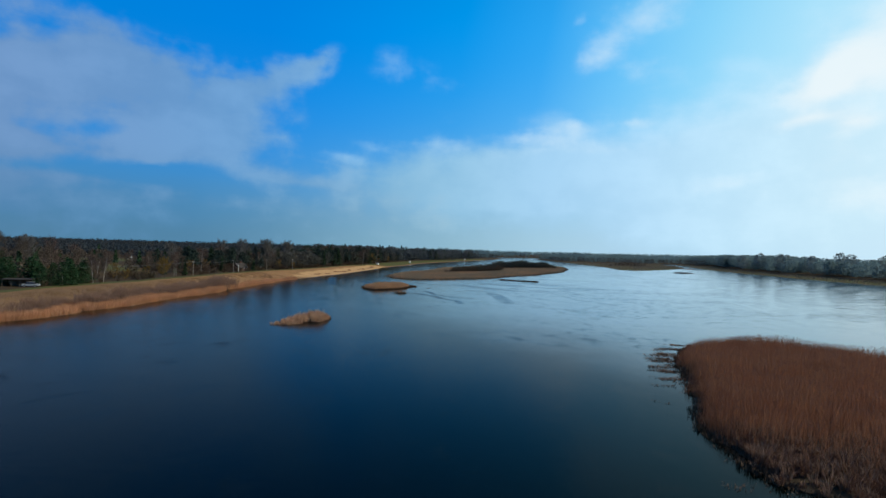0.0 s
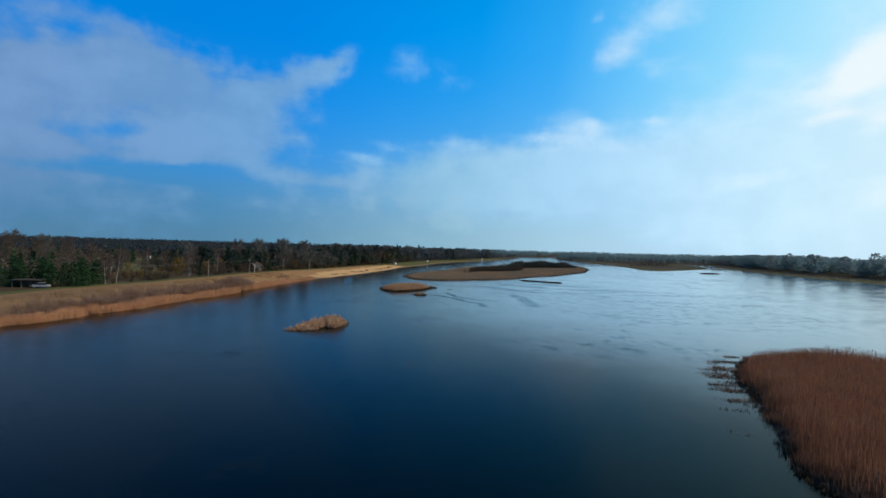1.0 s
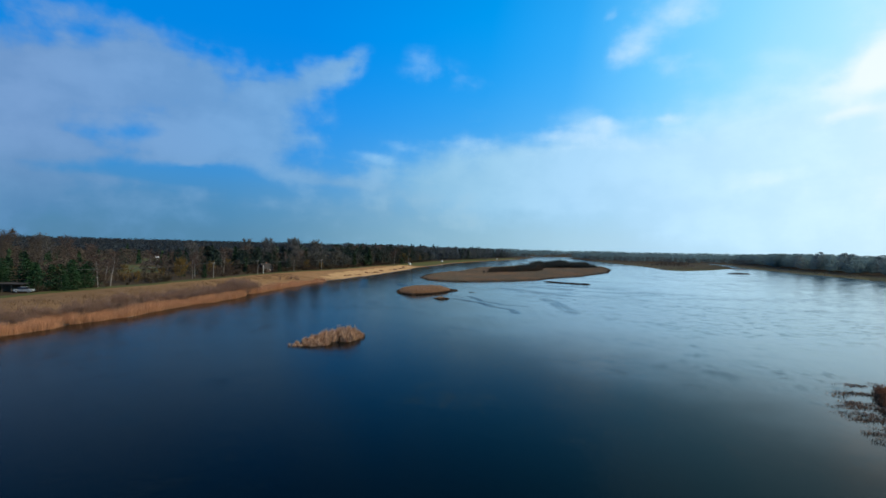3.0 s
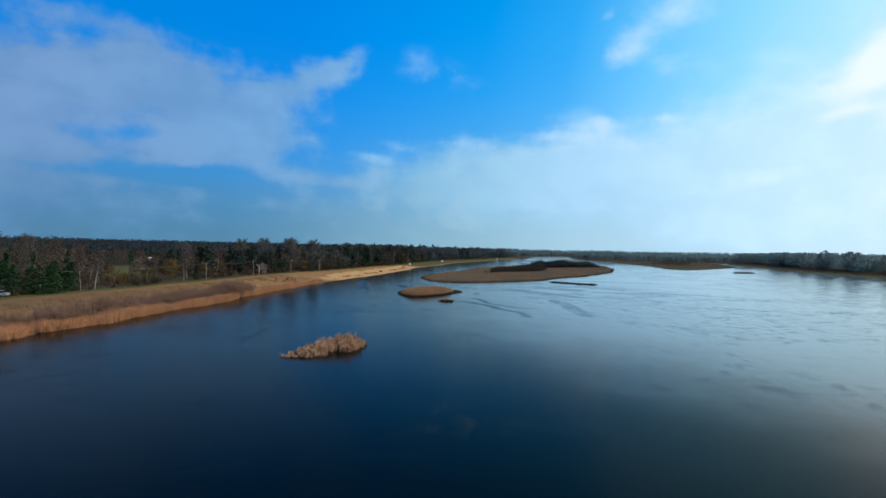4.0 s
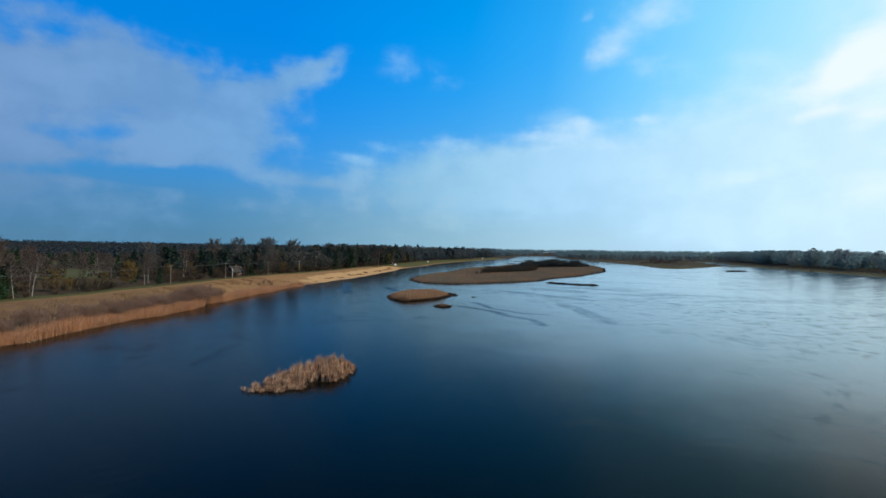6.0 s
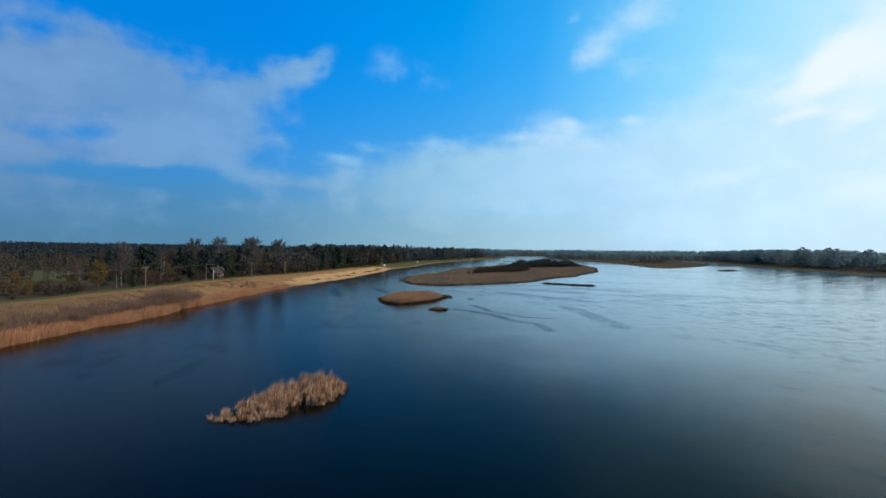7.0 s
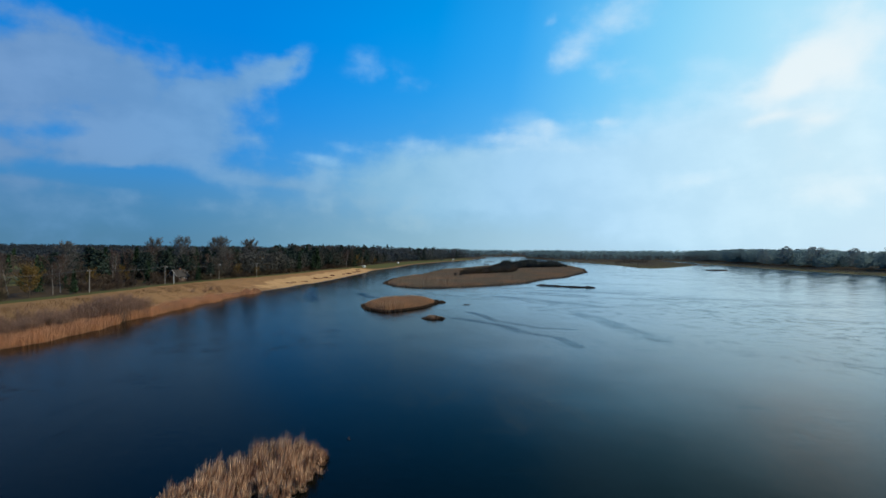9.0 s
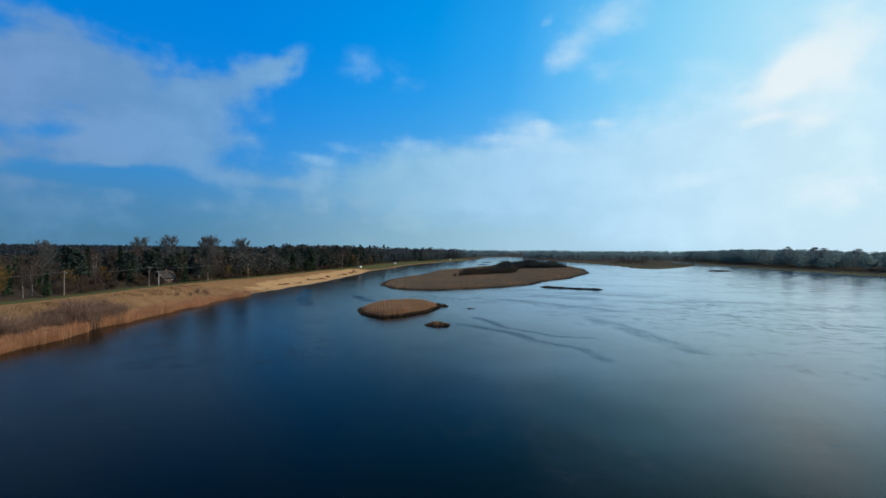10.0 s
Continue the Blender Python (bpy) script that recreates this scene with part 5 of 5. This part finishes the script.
far_wood("far_conifers", wood_places(500, (-2, 36), (1150, 2300), 68, hs=(11, 16)), 0.34, 80, 0.08, M["hazed_needle"], "distant conifers at the lake's far end")
far_wood("far_conifers", wood_places(2600, (-4, 34), (1900, 3200), 69, hs=(15, 19)), 0.45, 40, 0.14, M["hazed_needle"], "dark conifer forest beyond the lake's far end")
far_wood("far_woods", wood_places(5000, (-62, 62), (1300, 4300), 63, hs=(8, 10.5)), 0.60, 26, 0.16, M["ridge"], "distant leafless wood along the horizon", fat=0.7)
far_wood("far_conifers", wood_places(1500, (-6, 62), (1300, 4300), 64), 0.40, 40, 0.13, M["hazed_needle"], "distant conifer forest along the horizon")


def right_wood(n, depth0, depth1, seed, hs):
    rng = np.random.default_rng(seed)
    ys = rng.uniform(60, 1250, n)
    line = RIGHT_SHORE[::-1]
    xs = np.interp(ys, [p[1] for p in line], [p[0] for p in line]) + rng.uniform(depth0, depth1, n) + 8 * wobble(ys, ys, 40.0)
    return np.stack([xs, ys, land(xs, ys)[0], rng.uniform(*hs, n) * (1 + 0.3 * step(ys, 550, 900))], -1)


far_wood("shore_wood", right_wood(900, 50, 150, 71, (13, 18)), 0.38, 340, 0.032, M["hazed_needle"], "dark pine wood beyond the marshy far shore", pointed=False)
far_wood("shore_wood", right_wood(380, 46, 160, 72, (12, 18)), 0.42, 280, 0.030, M["hazed_needle"], "leafless trees in front of the dark pine wood")

OLD = np.array([(395 + 2 * k, 420 + 34 * k + 9 * (k % 3), 1.7, 20 + (k * 5 % 4)) for k in range(9)], float)
rw = np.random.default_rng(75)
DOME = np.stack([rw.normal(345, 24, 70), rw.normal(1535, 22, 70), np.full(70, 1.0), rw.uniform(14, 20, 70)], -1)
far_wood("shore_wood", DOME, 0.42, 160, 0.06, M["hazed_needle"], "round wood standing out on the far shore")
far_wood("shore_wood", OLD, 0.36, 420, 0.045, M["hazed_old_twig"], "few tall old trees rising over the pine wood")

# marsh strip and flat: low brown growth
def marsh_growth():
    def keep(x, y):
        h, shore, isl, left = land(x, y)
        return (~left) * step(shore + 3 * wobble(x, y, 11.0), -1, 3) * (1 - step(shore, 55, 75)) * (0.3 + 0.7 * clumpy(x, y, 9.0))
    p = scatter(30000, (190, 250, 560, 1300), keep, 81)
    blades("marsh_growth", p, ground_at(p) - 0.05, 1.1 * (0.9 + 0.4 * wobble(p[:, 0], p[:, 1], 14.0)), 0.5, 0.2, M["sedge"], "brown reeds and sedge on the marshy far shore", category="reeds", short=True)
    q = np.array([(258 + 4.5 * k + 9 * (k * 7 % 5), 800 + 9 * k, 0.5, 3.5 + k % 4) for k in range(18)], float)
    far_wood("marsh_scrub", q, 0.6, 60, 0.12, M["twig"], "dark scrub on the marsh flat")


marsh_growth()


# ---- things people left along the bank ----
def part(name, bm, material, parent, label=""):
    me = bpy.data.meshes.new(name)
    bm.to_mesh(me), bm.free()
    me.materials.append(material)
    ob = new(name, me)
    ob.parent = parent
    if label:
        ob["label"] = label
    return ob


def box(x0, y0, z0, x1, y1, z1, bm=None, bevel=0.0):
    b = bm or bmesh.new()
    r = bmesh.ops.create_cube(b, size=1, matrix=Matrix.Translation(((x0 + x1) / 2, (y0 + y1) / 2, (z0 + z1) / 2)) @ Matrix.Diagonal((x1 - x0, y1 - y0, z1 - z0, 1)))
    if bevel:
        bmesh.ops.bevel(b, geom=list({e for v in r["verts"] for e in v.link_edges}), offset=bevel, segments=2, affect="EDGES")
    return b


def rod(a, b, r0, r1, sides=8, bm=None):
    m = bm or bmesh.new()
    a, b = Vector(a), Vector(b)
    bmesh.ops.create_cone(m, cap_ends=True, segments=sides, radius1=r0, radius2=r1, depth=(b - a).length,
                          matrix=Matrix.Translation((a + b) / 2) @ (b - a).to_track_quat("Z", "Y").to_matrix().to_4x4())
    return m


def gz(x, y):
    return float(land(np.array([float(x)]), np.array([float(y)]))[0][0])


POLES = [(-117.9, 158.4, 6.0), (-112.8, 231, 6.6), (-110.3, 269, 6.8), (-105.6, 306, 6.6), (-97.5, 331, 6.6), (-99, 402, 6.8)]


def utility_pole(x, y, h):
    root = tagged(new("utility_pole"), "pale weathered utility pole beside the track", "pole", "poles along the bank")
    root.location = (x, y, gz(x, y) - 0.1)
    part("post", rod((0, 0, 0), (0, 0, h), 0.10, 0.075), M["post_wood"], root)
    arm = part("crossarm", box(-0.7, -0.05, h - 0.55, 0.7, 0.05, h - 0.43, bevel=0.01), M["post_wood"], root)
    for k in (-0.6, 0.0, 0.6):
        part("insulator", rod((k, 0, h - 0.43), (k, 0, h - 0.25), 0.05, 0.03), M["white_sheet"], arm)
    return root


for p in POLES:
    utility_pole(*p)
strut = tagged(new("stay_pole"), "short pale concrete post beside the house", "post")
strut.location = (-109.8, 274.5, gz(-109.8, 274.5) - 0.1)
part("post", rod((0, 0, 0), (0, 0, 4.2), 0.12, 0.10), M["concrete"], strut)

for k in range(len(POLES) - 1):
    (ax, ay, ah), (bx, by, bh) = POLES[k], POLES[k + 1]
    za, zb = gz(ax, ay) + ah - 0.35, gz(bx, by) + bh - 0.35
    for s in (-0.6, 0.0, 0.6):
        cu = bpy.data.curves.new("power_line", "CURVE")
        cu.dimensions, cu.bevel_depth, cu.bevel_resolution = "3D", 0.018, 1
        sp = cu.splines.new("POLY")
        sp.points.add(12)
        for i in range(13):
            f = i / 12
            sp.points[i].co = (ax + (bx - ax) * f + s, ay + (by - ay) * f, za + (zb - za) * f - 4 * 0.7 * f * (1 - f), 1)
        cu.materials.append(M["wire"])
        tagged(new("power_line", cu), "thin dark sagging wire between the poles", "cable", "wires along the bank")


def house(x, y, turn, w, d, wall, ridge, roof, walls, label, name="house"):
    """Gabled house: w along the ridge, d across it."""
    root = tagged(new(name), label, "house")
    root.matrix_basis = pose(x, y, gz(x, y) - 0.15, 0, 0, turn)
    b = bmesh.new()
    v = [b.verts.new(p) for p in ((-w / 2, -d / 2, 0), (w / 2, -d / 2, 0), (w / 2, d / 2, 0), (-w / 2, d / 2, 0), (-w / 2, -d / 2, wall), (w / 2, -d / 2, wall), (w / 2, d / 2, wall), (-w / 2, d / 2, wall), (-w / 2, 0, ridge), (w / 2, 0, ridge))]
    for f in ((0, 1, 5, 4), (2, 3, 7, 6), (1, 2, 6, 9, 5), (3, 0, 4, 8, 7), (0, 3, 2, 1), (4, 5, 9, 8), (6, 7, 8, 9)):
        b.faces.new([v[i] for i in f])
    part("wall", b, walls, root)
    for s in (-1, 1):
        b = bmesh.new()
        o = 0.5
        sl = (ridge - wall) / (d / 2)
        e = [(-w / 2 - o, s * (d / 2 + o), wall - sl * o), (w / 2 + o, s * (d / 2 + o), wall - sl * o), (w / 2 + o, 0, ridge + 0.02), (-w / 2 - o, 0, ridge + 0.02)]
        lo = [b.verts.new(p) for p in e]
        hi = [b.verts.new((p[0], p[1], p[2] + 0.18)) for p in e]
        b.faces.new(lo[::-1]), b.faces.new(hi)
        for i in range(4):
            j = (i + 1) % 4
            b.faces.new((lo[i], lo[j], hi[j], hi[i]))
        bmesh.ops.recalc_face_normals(b, faces=b.faces)
        part("roof_slope", b, roof, root)
    for e in (-1, 1):
        for s in (-1, 1):
            bd = rod((e * (w / 2 + 0.5), s * (d / 2 + 0.5), wall - (ridge - wall) / (d / 2) * 0.5 + 0.1), (e * (w / 2 + 0.5), 0, ridge + 0.14), 0.07, 0.07, 4)
            part("bargeboard", bd, M["plaster"], root)
    part("chimney", box(w * 0.15, 0.3, ridge - 0.8, w * 0.15 + 0.5, 0.8, ridge + 0.8, bevel=0.02), M["roof_red"], root)
    for s in (-1, 1):
        for k in (-0.25, 0.25):
            win = part("window", box(k * w - 0.55, s * (d / 2 + 0.02) - 0.04, 1.0, k * w + 0.55, s * (d / 2 + 0.02) + 0.04, 2.2), M["white_sheet"], root)
            for q in (-0.26, 0.26):
                part("pane", box(k * w + q - 0.2, s * (d / 2 + 0.05) - 0.03, 1.1, k * w + q + 0.2, s * (d / 2 + 0.05) + 0.03, 2.1), M["glass_dark"], win)
    part("door", box(-0.45, -d / 2 - 0.06, 0.1, 0.45, -d / 2 + 0.02, 2.1, bevel=0.01), M["board"], root)
    return root


house(-116, 291.5, 66, 5.4, 4.6, 2.1, 4.3, M["roof_dark"], M["clapboard"], "small dark house with white gable boards among trees")
# this house is shrunk to hut size to look small enough from the camera
house(-272, 442, 20, 3.2, 2.4, 1.9, 2.4, M["concrete"], M["plaster"], "distant white-roofed house beside a meadow, shrunk to fit the view", "hut")
house(-172, 196, 150, 5, 4, 2.2, 3.2, M["roof_dark"], M["board"], "dark wooden garden cabin behind birches", "cabin")


def kiosk(x, y, turn):
    root = tagged(new("kiosk"), "tiny white hut on the green meadow by the lake", "hut", "white huts by the lake")
    root.matrix_basis = pose(x, y, gz(x, y) - 0.05, 0, 0, turn) @ Matrix.Diagonal((0.8, 0.8, 0.8, 1))
    part("wall", box(-1.2, -1.0, 0, 1.2, 1.0, 2.2, bevel=0.03), M["white_sheet"], root)
    b = box(-1.4, -1.2, 2.26, 1.4, 1.2, 2.40, bevel=0.02)
    bmesh.ops.rotate(b, verts=b.verts, cent=(0, 0, 2.26), matrix=Matrix.Rotation(radians(4), 3, "X"))
    part("roof", b, M["roof_grey"], root)
    part("door", box(-0.9, -1.04, 0.05, -0.1, -0.99, 1.85), M["board"], root)


for x, y, t in [(-67, 517, 45), (-73, 540, 40), (-46, 680, 45), (40, 1040, 45)]:
    kiosk(x, y, t)


def shed(x, y, turn):
    root = tagged(new("open_shed"), "dark open wooden shed with a flat felt roof under pines", "shed")
    root.matrix_basis = pose(x, y, gz(x, y) - 0.05, 0, 0, turn)
    for px in (-3.4, -1.1, 1.1, 3.4):
        for py in (-1.6, 1.6):
            part("post", box(px - 0.07, py - 0.07, 0, px + 0.07, py + 0.07, 2.2, bevel=0.01), M["board"], root)
    part("back_wall", box(-3.4, 1.67, 0.1, 3.4, 1.73, 2.15), M["board"], root)
    b = box(-3.9, -2.1, 2.2, 3.9, 2.1, 2.32, bevel=0.02)
    bmesh.ops.rotate(b, verts=b.verts, cent=(0, 0, 2.2), matrix=Matrix.Rotation(radians(3), 3, "X"))
    part("roof", b, M["roof_dark"], root)
    return root


shed(-125, 150.5, 12)


def car(x, y, turn):
    root = tagged(new("car"), "pale parked car beside the dark shed", "car")
    root.matrix_basis = pose(x, y, gz(x, y), 0, 0, turn)
    part("body", box(-2.1, -0.85, 0.3, 2.1, 0.85, 0.95, bevel=0.16), M["car_paint"], root)
    b = box(-1.3, -0.75, 0.93, 1.2, 0.75, 1.5, bevel=0.05)
    for v in b.verts:
        if v.co.z > 1.3:
            v.co.x *= 0.72
            v.co.y *= 0.85
    part("cabin", b, M["glass_dark"], root)
    part("roof", box(-0.85, -0.6, 1.48, 0.8, 0.6, 1.54, bevel=0.02), M["car_paint"], root)
    for wx in (-1.3, 1.3):
        for wy in (-0.82, 0.82):
            wheel = part("wheel", rod((wx, wy - 0.1, 0.32), (wx, wy + 0.1, 0.32), 0.32, 0.32, 16), M["tyre"], root)
            part("rim", rod((wx, wy - 0.12, 0.32), (wx, wy + 0.12, 0.32), 0.18, 0.18, 12), M["car_paint"], wheel)


car(-120.5, 149.5, 20)


def stone(seed, size):
    b = bmesh.new()
    bmesh.ops.create_icosphere(b, subdivisions=2, radius=size)
    rng = random.Random(seed)
    for v in b.verts:
        v.co *= rng.uniform(0.86, 1.1)
        v.co.z *= 0.6
    me = bpy.data.meshes.new("stone")
    b.to_mesh(me), b.free()
    me.materials.append(M["pale_stone"])
    return tagged(new("stone", me), "pale rounded stone at the foot of the reeds", "stone", "pale stones on the shore")


for k, (x, y) in enumerate([(-79.6, 130.2), (-79.3, 131.0), (-79.5, 132.2), (-79.0, 133.0)]):
    stone(k, 0.16 + 0.04 * (k % 3)).location = (x, y, max(gz(x, y), -0.05) + 0.04)
